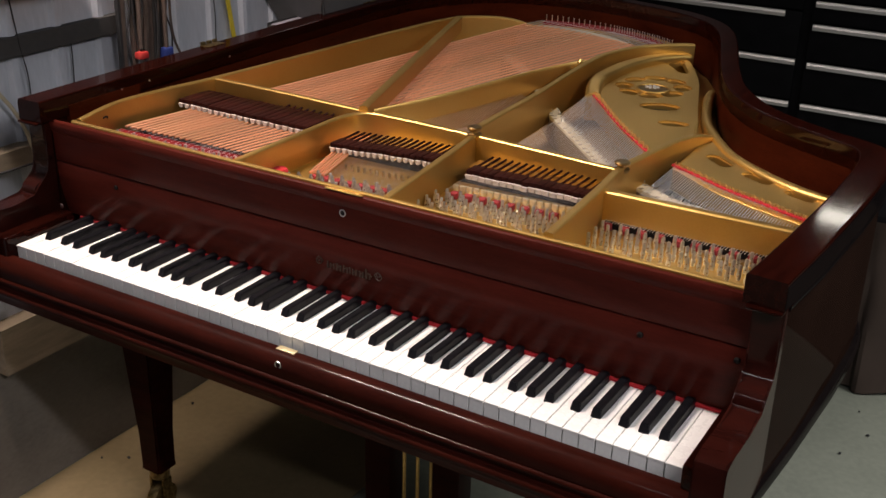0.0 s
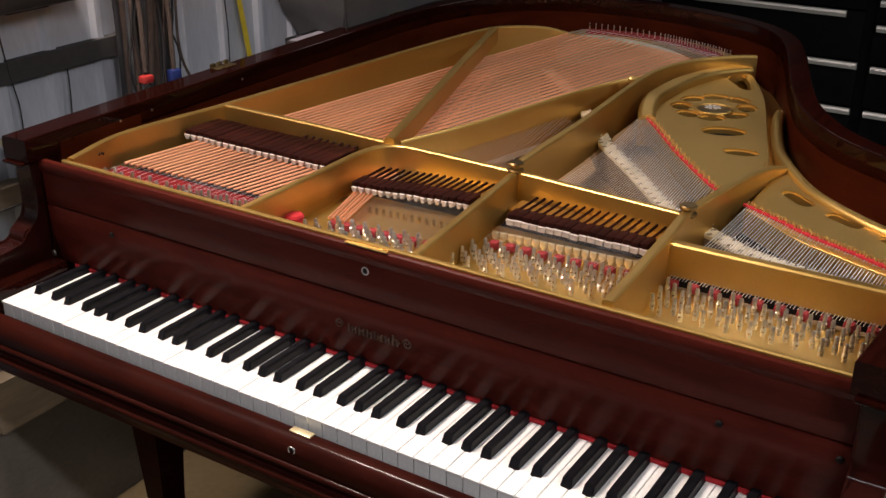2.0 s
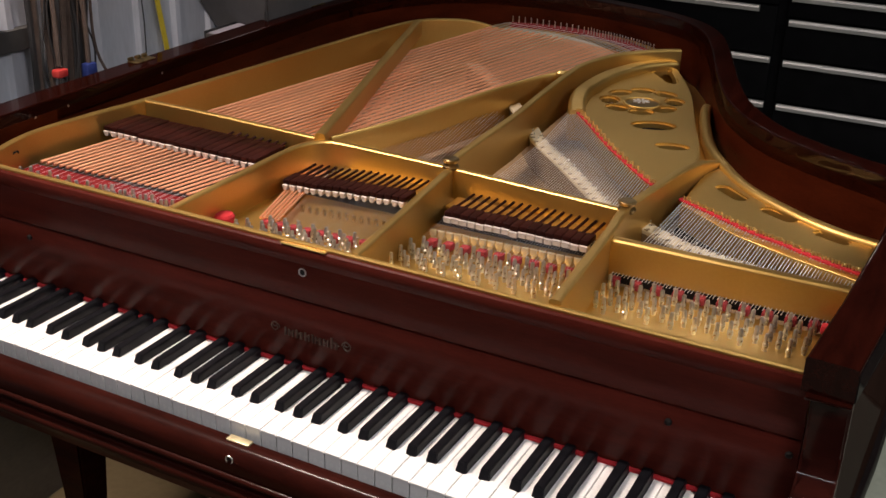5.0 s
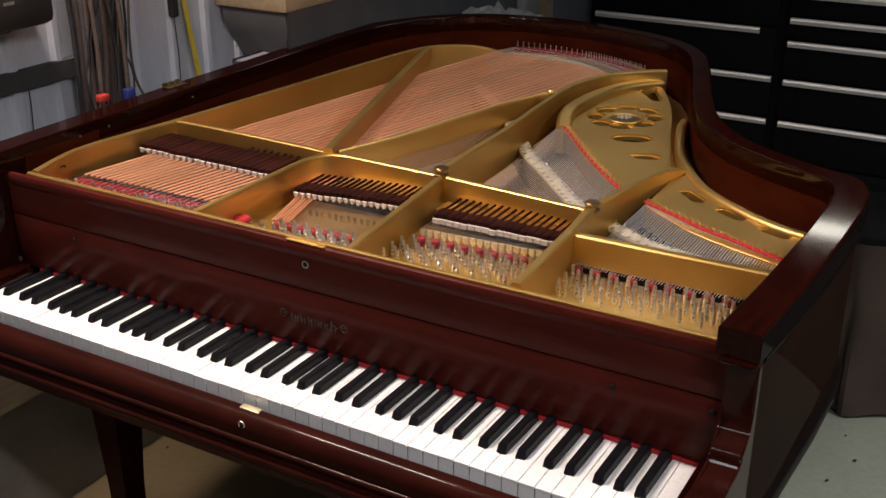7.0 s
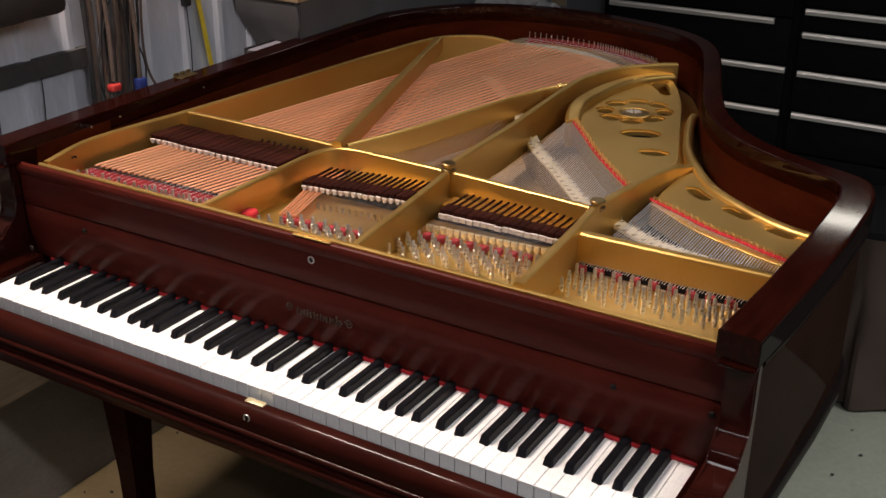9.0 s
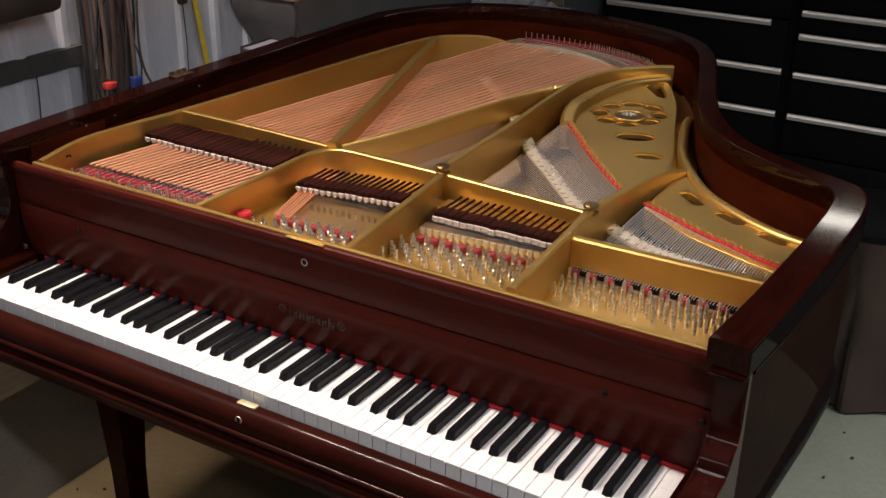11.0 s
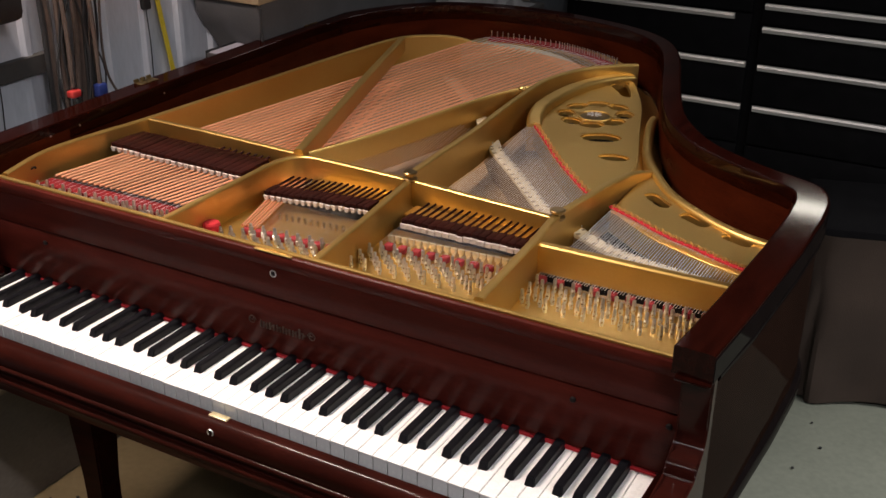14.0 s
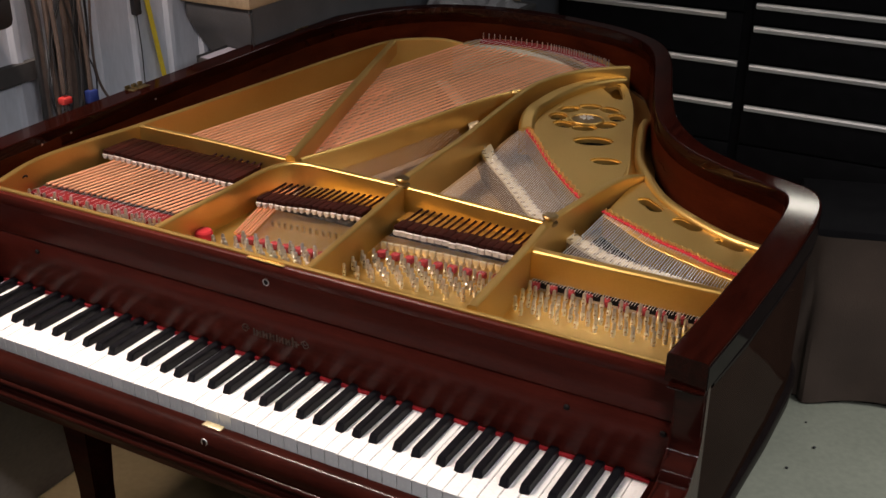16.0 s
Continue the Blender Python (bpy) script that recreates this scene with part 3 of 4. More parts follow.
casting("hitch_panel", panel_a, petals + [oval(0.829, 0.924, 0.037, 0.023, 22), oval(0.893, 0.829, 0.026, 0.015, 14), tri], 0.896, 0.908, 0.0040, GOLD, plate, "gold hitch plate with a rosette of openings")
part("rosette_rim", sweep([*oval(0.768, 1.043, 0.034, 0.034, 0, 24), (0.802, 1.043), (0.8017, 1.0518)], rounded(-0.003, 0.003, 0.905, 0.911, 0.002)), GOLD, plate)
part("plate_flange", sweep(EDGE_A, [(0.004, 0.9035), (-0.004, 0.900), (-0.014, 0.888), (-0.034, 0.872), (-0.050, 0.862), (0.004, 0.862)]), GOLD, plate)
front_b = curve([(0.980, 0.594), (1.030, 0.556), (1.082, 0.520), (1.134, 0.497), (1.180, 0.479), (1.219, 0.466), (1.257, 0.454)], 4)
slot = lambda cx, cy, a, b, turn: [(cx + (u * math.cos(radians(turn)) - v * math.sin(radians(turn))), cy + (u * math.sin(radians(turn)) + v * math.cos(radians(turn)))) for u, v in [(math.copysign(a - b, math.cos(q)) + b * math.cos(q), b * math.sin(q)) for q in (math.pi / 16 + math.pi * k / 8 for k in range(16))]]
BACK_B = curve([(1.257, 0.578), (1.200, 0.594), (1.130, 0.634), (1.045, 0.705), (0.988, 0.782)], 4)
panel_b = [(p[0], p[1] + 0.004) for p in front_b] + BACK_B + [(0.974, 0.735), (0.975, 0.66)]
casting("hitch_panel", panel_b, [slot(1.034, 0.677, 0.031, 0.0105, -41), slot(1.116, 0.626, 0.029, 0.0100, -29), slot(1.200, 0.580, 0.026, 0.0090, -22)], 0.890, 0.904, 0.003, GOLD, plate, "gold treble hitch plate with three slots")
part("front_wall", sweep(front_b, rounded(-0.001, 0.004, 0.866, 0.9035, 0.001, 3)), GOLD, plate)
part("front_wall", sweep(FRONT_A, rounded(-0.003, 0.003, 0.866, 0.9065, 0.002)), GOLD, plate)
# Black sheet under the slots stands for the shade inside them.
part("opening_shade", prism([(0.99, 0.72), (1.03, 0.62), (1.20, 0.54), (1.245, 0.54), (1.245, 0.585), (1.13, 0.65), (1.06, 0.71)], 0.862, 0.874), BLACK_PART, piano)
# Black strip put in for the deep shade between bridge and hitch plate.
TREBLE_SHADE = [(p[0], p[1] + 0.014) for p in curve([(0.968, 0.514), (1.024, 0.482), (1.067, 0.469), (1.107, 0.460), (1.165, 0.450), (1.25, 0.436)], 3)] + [(p[0], p[1] - 0.004) for p in front_b[::-1]]
part("treble_shade", prism(TREBLE_SHADE, 0.848, 0.866), BLACK_PART, piano, "black strip for the deep shade under the treble strings")
part("medal_disc", turned([(0.033, 0.9075), (0.032, 0.9084), (0.004, 0.9086)], 24, None, (0.768, 1.043, 0)), BRONZE, plate, "dark bronze disc")
bm = bmesh.new()
for a in range(0, 360, 45):
    c, s = math.cos(radians(a)), math.sin(radians(a))
    q = [(0.003, -0.0006), (0.012, -0.0026), (0.0165, 0), (0.012, 0.0026), (0.003, 0.0006)]
    prism([(0.762 + u * c - v * s, 1.054 + u * s + v * c) for u, v in q], 0.9085, 0.9095, bm)
part("medal", bm, STEEL, plate, "pale star ornament", smooth=False)
# Black sheet giving the rosette openings their inner shade.
part("opening_shade", prism([(0.70, 0.93), (0.90, 0.68), (0.955, 0.64), (0.955, 0.75), (0.86, 1.03), (0.82, 1.20), (0.795, 1.27), (0.765, 1.33), (0.735, 1.30), (0.72, 1.25), (0.70, 1.20), (0.675, 1.06)], 0.862, 0.876), BLACK_PART, piano)
tail_panel = curve([(0.235, 1.455), (0.30, 1.512), (0.40, 1.525), (0.50, 1.508), (0.60, 1.455), (0.690, 1.365)], 4) + curve([(0.735, 1.38), (0.66, 1.50), (0.55, 1.572), (0.40, 1.602), (0.28, 1.590), (0.225, 1.53)], 4)
part("tail_panel", prism(tail_panel, 0.880, 0.896), GOLD, plate)
knob = turned([(0.013, 0), (0.016, 0.003), (0.016, 0.006), (0.010, 0.009), (0.010, 0.012), (0.015, 0.014), (0.016, 0.018), (0.013, 0.020), (0.006, 0.020)], 18)
knob_me = mesh_of("knob", knob, BRONZE)
for x, y in (K1, K2):
    piece("knob", knob_me, plate, Matrix.Translation((x, y, TOP - 0.004)) @ Matrix.Diagonal((0.82, 0.82, 0.9, 1)))
part("strut_bolt", turned([(0.008, 0), (0.009, 0.004), (0.006, 0.008), (0.002, 0.009)], 12), BRASS, plate).location = (0.597, 1.045, TOP + 0.006)

part("hook", tube([(0.006 + 0.004 * math.sin(radians(a)), 0.224 + 0.006 * math.cos(radians(a)), 0.911 + 0.005 * math.sin(radians(a))) for a in range(0, 270, 30)], 0.0014, 6), BLACK_PART, plate, "small dark hook")
screw_me = mesh_of("screw", turned([(0.0022, 0), (0.0020, 0.0010), (0.0008, 0.0014)], 10), NICKEL)
for y in (0.303, 0.378, 0.62):
    piece("screw", screw_me, piano, Matrix.Translation((at_x(INNER, y) + 0.0006, y, 0.9445)) @ Matrix.Rotation(radians(90), 4, "Y"))

# soundboard and bridges
part("soundboard", prism(back(inset(OUTER, [t + 0.001 for t in thick])), 0.826, 0.834), SPRUCE, piano, "varnished spruce soundboard")
LONG_BRIDGE = curve([(0.33, 1.20), (0.42, 1.11), (0.54, 0.965), (0.63, 0.845), (0.663, 0.798), (0.729, 0.728), (0.779, 0.673), (0.826, 0.620), (0.868, 0.576), (0.915, 0.545), (0.966, 0.514), (1.024, 0.482), (1.067, 0.469), (1.107, 0.460), (1.165, 0.450), (1.23, 0.440)], 5)
# Body toned dark to shade the bridge's sides below its pale cap.
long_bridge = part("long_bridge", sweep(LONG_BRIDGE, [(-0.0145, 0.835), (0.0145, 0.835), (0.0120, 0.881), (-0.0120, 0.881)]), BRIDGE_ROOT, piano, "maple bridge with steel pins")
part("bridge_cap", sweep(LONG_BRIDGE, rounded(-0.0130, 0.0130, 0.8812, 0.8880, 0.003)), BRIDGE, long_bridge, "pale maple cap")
BASS_BRIDGE = curve([(0.225, 1.455), (0.29, 1.500), (0.39, 1.505), (0.50, 1.462), (0.59, 1.385)], 5)
part("bass_bridge", sweep(BASS_BRIDGE, rounded(-0.030, 0.022, 0.835, 0.8965, 0.004)), BRIDGE, piano, "pale maple bass bridge")
part("pin_block", box(bmesh.new(), -0.03, 1.256, 0.165, 0.345, 0.80, 0.855), BLACK_PART, piano)
part("action_rail", box(bmesh.new(), -0.03, 0.94, 0.385, 0.48, 0.75, 0.868), BLACK_PART, piano)

# ---- strings, pins, dampers ----
wire = bmesh.new()
tube([(0, 0, 0), (0, 1, 0)], 1.0, 14, wire)
wire_steel = mesh_of("string", wire.copy(), STEEL)
wire_copper = mesh_of("string", wire, COPPER)


def string(me, a, b, r):
    a, b = Vector(a), Vector(b)
    d = b - a
    m = Matrix.Translation(a) @ d.to_track_quat("Y", "Z").to_matrix().to_4x4() @ Matrix.Diagonal((r, d.length, r, 1))
    return piece("string", me, piano, m)


def at(path, x):
    """The height in y of a plan curve at x."""
    for p, q in zip(path, path[1:]):
        if min(p[0], q[0]) <= x <= max(p[0], q[0]):
            return p[1] + (q[1] - p[1]) * (x - p[0]) / ((q[0] - p[0]) or 1)
    return path[-1][1]


bm = turned([(0.0030, 0), (0.0029, 0.0040), (0.0037, 0.0045), (0.0037, 0.0062), (0.0034, 0.0064), (0.0037, 0.0066), (0.0036, 0.0095), (0.0030, 0.0100), (0.0028, 0.0205), (0.0022, 0.0222), (0.0010, 0.0228)], 12)
pin_me = mesh_of("tuning_pin", bm, NICKEL)
WEB = 0.8725
small_agraffe_me = mesh_of("agraffe", box(box(bmesh.new(), -0.0026, 0.0026, -0.0016, 0.0016, 0.003, 0.0105, 0.0010), -0.0018, 0.0018, -0.0014, 0.0014, 0.0, 0.0032), OLD_BRASS)
hitch_bm = turned([(0.0015, 0), (0.0015, 0.0085), (0.0010, 0.0094)], 6)
tail_pin_me = mesh_of("hitch_pin", hitch_bm.copy(), NICKEL)
hitch_me = mesh_of("hitch_pin", hitch_bm, BRASS)
agraffe_me = mesh_of("agraffe", box(box(bmesh.new(), -0.0050, 0.0050, -0.0022, 0.0022, 0.004, 0.0140, 0.0012), -0.0026, 0.0026, -0.0018, 0.0018, 0.0, 0.0042), PALE_BRASS)


def pin(x, y):
    x, y = x + rnd.uniform(-0.001, 0.001), y + rnd.uniform(-0.001, 0.001)
    piece("tuning_pin", pin_me, plate, Matrix.Translation((x, y, WEB - 0.0005)) @ Matrix.Rotation(radians(-4 + rnd.uniform(-2, 2)), 4, "X") @ Matrix.Rotation(radians(rnd.uniform(-2, 2)), 4, "Y") @ Matrix.Rotation(rnd.uniform(0, 1.5), 4, "Z"))


def felt_tuft(x, y, w, z=0.8835, mat=RED_FELT):
    b = box(bmesh.new(), x - w / 2, x + w / 2, y - 0.007, y + 0.007, z - 0.0105, z + 0.001, 0.0025)
    part("felt_pad", b, mat, plate)


# bass: copper-wound strings to the tail
SZ = 0.886
N_BASS, SINGLE = 25, 13
for i in range(N_BASS):
    t = i / (N_BASS - 1)
    for o in (0.0,) if i < SINGLE else (-0.0031, 0.0031):
        x0, y0 = 0.022 + 0.318 * t + o * 0.58, 0.259 + 0.012 * t
        x1 = 0.255 + 0.385 * t + o * 1.25
        y1 = 1.545 - 0.03 * (2 * t - 0.8) ** 2 - 0.06 * t
        a, b = Vector((x0, y0, SZ + 0.004)), Vector((x1, y1, 0.904))
        e = a.lerp(b, 0.957)
        string(wire_copper, a, e, 0.0026 - 0.0004 * t if i < SINGLE else 0.00135)
        string(wire_steel, e, b, 0.0007)
        px, py = x0 - 0.016, 0.208 + 0.010 * (i % 3) + (0.006 if o > 0 else 0.0)
        string(wire_steel, (px + 0.003, py, SZ - 0.002), (x0, y0, SZ + 0.004), 0.00018)
        pin(px + o * 0.6, py)
        piece("hitch_pin", tail_pin_me, plate, Matrix.Translation((x1 + 0.006, y1 + 0.034, 0.896)) @ Matrix.Diagonal((1, 1, 2.2, 1)))
        string(wire_steel, (x1, y1, 0.904), (x1 + 0.006, y1 + 0.030, 0.900), 0.0008)
part("felt_strip", prism([(0.008, 0.2290), (0.352, 0.2385), (0.352, 0.2735), (0.008, 0.2620)], 0.8725, 0.8825), DARK_FELT, plate, "dark red felt under the bass strings")
part("tail_felt", sweep(curve([(0.262, 1.548), (0.36, 1.570), (0.46, 1.564), (0.56, 1.524), (0.655, 1.449)], 5), rounded(-0.022, 0.014, 0.896, 0.9012, 0.002)), RED_FELT, plate, "dark red felt woven under the string ends")

# tenor: a few wound ones, then plain trichords under the bass
N_TENOR = 17
for i in range(N_TENOR):
    t = i / (N_TENOR - 1)
    x0, y0 = 0.460 + 0.182 * t, 0.262 + 0.012 * t
    dx = -0.29 + 0.19 * t
    y1 = 1.12 - 0.26 * t
    wound = i < 3
    for k in range(2 if wound else 3):
        o = (k - 1) * (0.0056 if wound else 0.0036)
        a, b = Vector((x0 + o, y0, SZ)), Vector((x0 + o * (1.0 if wound else 2.0) + dx * (y1 - y0), y1, SZ + 0.001))
        if wound:
            string(wire_copper, a, b, 0.0019)
        else:
            string(wire_steel, a, a.lerp(b, 0.2), 0.00018)
            string(wire_steel, a.lerp(b, 0.2), b, 0.0003)
        pin(x0 - 0.020, 0.200 + 0.0225 * k + 0.014 * t + 0.0110 * (i % 2))
    if i % 2:
        felt_tuft(x0 - 0.006, 0.262 + 0.012 * t, 0.015)
    if not wound:
        piece("agraffe", small_agraffe_me, plate, Matrix.Translation((x0 + dx * 0.075, 0.335 + 0.018 * t, WEB)))
part("felt_roll", turned([(0.004, 0), (0.0125, 0.001), (0.0150, 0.004), (0.0150, 0.016), (0.0125, 0.0195), (0.004, 0.0205)], 16, None, (0.410, 0.236, WEB)), BRIGHT_FELT, plate, "round bright red felt pad")

# middle: trichords to the long bridge and the red-felted hitch line
FELT_A = curve([(0.660, 0.955), (0.722, 0.878), (0.800, 0.774), (0.858, 0.705), (0.914, 0.643), (0.944, 0.621)], 5)
N_MID = 19
for i in range(N_MID):
    t = i / (N_MID - 1)
    x0, y0 = 0.694 + 0.228 * t, 0.330
    x1 = 0.672 + 0.262 * t
    y1 = at(FELT_A, x1) + 0.002
    for k in range(3):
        o = (k - 1) * 0.0043
        a, b = Vector((x0 + o, y0, SZ)), Vector((x1 + o, y1, 0.907))
        e = a.lerp(b, 0.09 / (y1 - y0))
        c = Vector((x0 + o + (x1 - x0) * 0.6, at(LONG_BRIDGE, x0 + (x1 - x0) * 0.6), 0.8915))
        string(wire_steel, a, e, 0.0002)
        string(wire_steel, e, c, 0.00034)
        string(wire_steel, c, b, 0.0006)
        pin(x0 - 0.008, 0.240 + 0.0265 * k + 0.018 * t + 0.0130 * (i % 2))
        piece("hitch_pin", hitch_me, plate, Matrix.Translation((x1 + o, y1, 0.9065)))
    if i % 2:
        felt_tuft(x0 - 0.003, 0.326 + 0.010 * t, 0.014)
    piece("agraffe", agraffe_me, plate, Matrix.Translation((x0 - 0.004, 0.354 + 0.016 * t, WEB)))
part("hitch_felt", sweep(FELT_A, rounded(-0.0040, 0.0040, 0.900, 0.9092, 0.001)), BRIGHT_FELT, plate, "red felt strip along the hitch pins")

# treble
FELT_B = curve([(0.975, 0.607), (0.988, 0.599), (1.037, 0.572), (1.099, 0.536), (1.151, 0.515), (1.204, 0.490), (1.257, 0.472)], 5)
N_TREBLE = 20
for i in range(N_TREBLE):
    t = i / (N_TREBLE - 1)
    x0, y0 = 0.966 + 0.270 * t, 0.343
    x1 = 0.986 + 0.262 * t
    y1 = at(FELT_B, x1) + 0.001
    for k in range(3):
        o = (k - 1) * 0.0043
        mid = Vector((x0 + o + (x1 - x0) * 0.45, at(LONG_BRIDGE, x0 + (x1 - x0) * 0.45), 0.8915))
        string(wire_steel, (x0 + o, y0, SZ), mid, 0.0005)
        string(wire_steel, mid, (x1 + o, y1, 0.9062), 0.0005)
        pin(x0 - 0.012, 0.258 + 0.0270 * k + 0.012 * t + 0.0130 * (i % 2))
        piece("hitch_pin", hitch_me, plate, Matrix.Translation((x1 + o, y1, 0.9040)))
    if i % 2 == 0:
        felt_tuft(x0 + 0.002, 0.343 + 0.006 * t, 0.014)
part("hitch_felt", sweep(FELT_B, rounded(-0.0045, 0.0045, 0.9042, 0.9075, 0.0012)), BRIGHT_FELT, plate, "red felt strip along the hitch pins")
part("string_slot", prism([(0.962, 0.3498), (1.246, 0.3535), (1.246, 0.3555), (0.962, 0.3518)], 0.8735, 0.8855), BLACK_PART, plate, "dark slot where the strings pass")
felt_tuft(1.243, 0.335, 0.020, 0.890, BRIGHT_FELT)

# bridge pins in two staggered rows
bridge_pin_me = mesh_of("bridge_pin", turned([(0.0009, 0), (0.0009, 0.0035), (0.0005, 0.004)], 5), NICKEL)
path = [p for p in LONG_BRIDGE if p[0] > 0.64]
for k in range(64):
    f = k / 64 * (len(path) - 1)
    i = int(f)
    p, q, n = Vector((*path[i], 0)), Vector((*path[i + 1], 0)), normals(path)[i]
    c = p.lerp(q, f - i) + n * (0.006 if k % 2 else -0.006)
    piece("bridge_pin", bridge_pin_me, bpy.data.objects["long_bridge"], Matrix.Translation((c.x, c.y, 0.8925)))

# notches cut in both edges of the cap
notch_me = mesh_of("notch", prism([(-0.0035, -0.0035), (0.0035, -0.0035), (0.0018, 0.0035), (-0.0018, 0.0035)], 0.0, 0.0012), BRIDGE_ROOT, False)
for k in range(72):
    f = (k + 0.5) / 72 * (len(path) - 1)
    i = int(f)
    p, q, n = Vector((*path[i], 0)), Vector((*path[i + 1], 0)), normals(path)[i]
    side = 1 if k % 2 else -1
    c = p.lerp(q, f - i) + n * 0.0088 * side
    piece("notch", notch_me, bpy.data.objects["long_bridge"], Matrix.Translation((c.x, c.y, 0.8874)) @ Matrix.Rotation(math.atan2(n.y, n.x) + math.pi / 2 * side, 4, "Z"))

# dampers: dark heads, pale felts; dark bars over the ledge stand for their shadows
wedge = lambda w, n: [(-w, -0.004, 0.0085), (w, -0.004, 0.0085), (w * n, -0.003, 0.0005), (-w * n, -0.003, 0.0005), (-w, 0.010, 0.0085), (w, 0.010, 0.0085), (w * n, 0.010, 0.0005), (-w * n, 0.010, 0.0005)]


def hexa(points):
    bm = bmesh.new()
    v = [bm.verts.new(p) for p in points]
    for q in ((0, 1, 2, 3), (7, 6, 5, 4), (0, 4, 5, 1), (1, 5, 6, 2), (2, 6, 7, 3), (3, 7, 4, 0)):
        bm.faces.new([v[i] for i in q])
    return bm


def shade_bar(y0, y1, lean):
    return mesh_of("damper_finger", tube([(0, y0, 0.015), (lean * 0.5, (y0 + y1) / 2, 0.0165), (lean, y1, 0.0185)], 0.0023, 6), DAMPER_WOOD)


for n, xa, xb, ya, yb, long, pointed in ((21, 0.024, 0.332, 0.407, 0.405, 0.082, 0.55), (17, 0.424, 0.612, 0.368, 0.400, 0.034, 0.50), (17, 0.697, 0.905, 0.384, 0.390, 0.030, 0.92)):
    half = (xb - xa) / (n - 1) * 0.485
    head_me = mesh_of("damper", box(bmesh.new(), -half, half, 0.0, long, 0.0082, 0.0165, 0.0015), DAMPER_WOOD)
    felt_me = mesh_of("damper_felt", hexa(wedge(half * (0.93 if pointed > 0.6 else 0.78), pointed)), WHITE_FELT, False)
    shade_bar_me = shade_bar(long - 0.004, 0.076 if long < 0.05 else 0.088, 0.004)
    for i in range(n):
        f = i / (n - 1)
        m = Matrix.Translation((xa + (xb - xa) * f, ya + (yb - ya) * f + rnd.uniform(-0.001, 0.001), SZ + (0.006 if long > 0.05 else 0.001) + rnd.uniform(0, 0.0012)))
        d = piece("damper", head_me, piano, m)
        piece("damper_felt", felt_me, d, Matrix())
        if long < 0.05 or i > 12:
            piece("damper_finger", shade_bar_me, d, Matrix())
for x0, x1, y0, y1 in ((0.46, 0.646, 0.428, 0.486), (0.672, 0.938, 0.424, 0.466)):
    part("bar_ledge", box(bmesh.new(), x0, x1, y0, y1, 0.8905, 0.8945, 0.0015), GOLD, plate)

# ---- legs and pedal lyre ----
def leg(x, y):
    bm = bmesh.new()
    prev = None
    for w, z in ((0.027, 0.115), (0.026, 0.125), (0.027, 0.20), (0.046, 0.60), (0.049, 0.625), (0.049, 0.6335)):
        r = [bm.verts.new((x + u * w, y + v * w, z)) for u, v in ((-1, -1), (1, -1), (1, 1), (-1, 1))]
        if prev:
            for i in range(4):
                bm.faces.new((prev[i], prev[(i + 1) % 4], r[(i + 1) % 4], r[i]))
        else:
            bm.faces.new(r[::-1])
        prev = r
    bm.faces.new(prev)
    bmesh.ops.bevel(bm, geom=[e for e in bm.edges if abs(e.verts[0].co.z - e.verts[1].co.z) > 0.002], offset=0.004, segments=2, affect="EDGES")
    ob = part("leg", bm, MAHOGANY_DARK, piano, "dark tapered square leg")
    bm = turned([(0.019, 0.088), (0.022, 0.095), (0.023, 0.116)], 14, None, (x, y, 0))
    box(bm, x - 0.021, x - 0.016, y - 0.012, y + 0.012, 0.035, 0.09)
    box(bm, x + 0.016, x + 0.021, y - 0.012, y + 0.012, 0.035, 0.09)
    cast = part("caster", bm, OLD_BRASS, ob, "tarnished brass caster")
    bm = turned([(0.020, -0.014), (0.034, -0.012), (0.036, 0), (0.034, 0.012), (0.020, 0.014)], 18)
    bm.transform(Matrix.Translation((x, y, 0.036)) @ Matrix.Rotation(radians(90), 4, "Y"))
    part("wheel", bm, OLD_BRASS, cast)


leg(0.012, 0.268)
leg(1.2126, 0.268)
leg(0.33, 1.36)
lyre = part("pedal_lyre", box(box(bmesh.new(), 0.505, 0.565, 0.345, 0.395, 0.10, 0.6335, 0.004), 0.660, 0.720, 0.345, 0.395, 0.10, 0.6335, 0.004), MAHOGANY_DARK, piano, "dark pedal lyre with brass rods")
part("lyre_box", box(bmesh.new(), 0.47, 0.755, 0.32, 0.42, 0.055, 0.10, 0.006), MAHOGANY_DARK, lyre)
for x in (0.582, 0.613, 0.644):
    part("pedal_rod", tube([(x, 0.37, 0.10), (x, 0.37, 0.55)], 0.004, 8), BRASS, lyre, "brass rod")
    part("pedal", box(bmesh.new(), x - 0.009, x + 0.009, 0.20, 0.32, 0.065, 0.074, 0.003), BRASS, lyre, "brass pedal")

# lid hinges and small fittings on the rim
for y in (0.610, 1.200):
    h = part("lid_hinge", box(bmesh.new(), at_x(OUTER, y) + 0.002, at_x(OUTER, y) + 0.026, y - 0.026, y + 0.026, RIM_Z + 0.0016, RIM_Z + 0.0036, 0.0008), OLD_BRASS, piano, "tarnished brass lid hinge half")
    for k in range(3):
        part("knuckle", tube([(at_x(OUTER, y) + 0.005, y - 0.024 + 0.018 * k, RIM_Z + 0.007), (at_x(OUTER, y) + 0.005, y - 0.014 + 0.018 * k, RIM_Z + 0.007)], 0.0038, 8), OLD_BRASS, h)

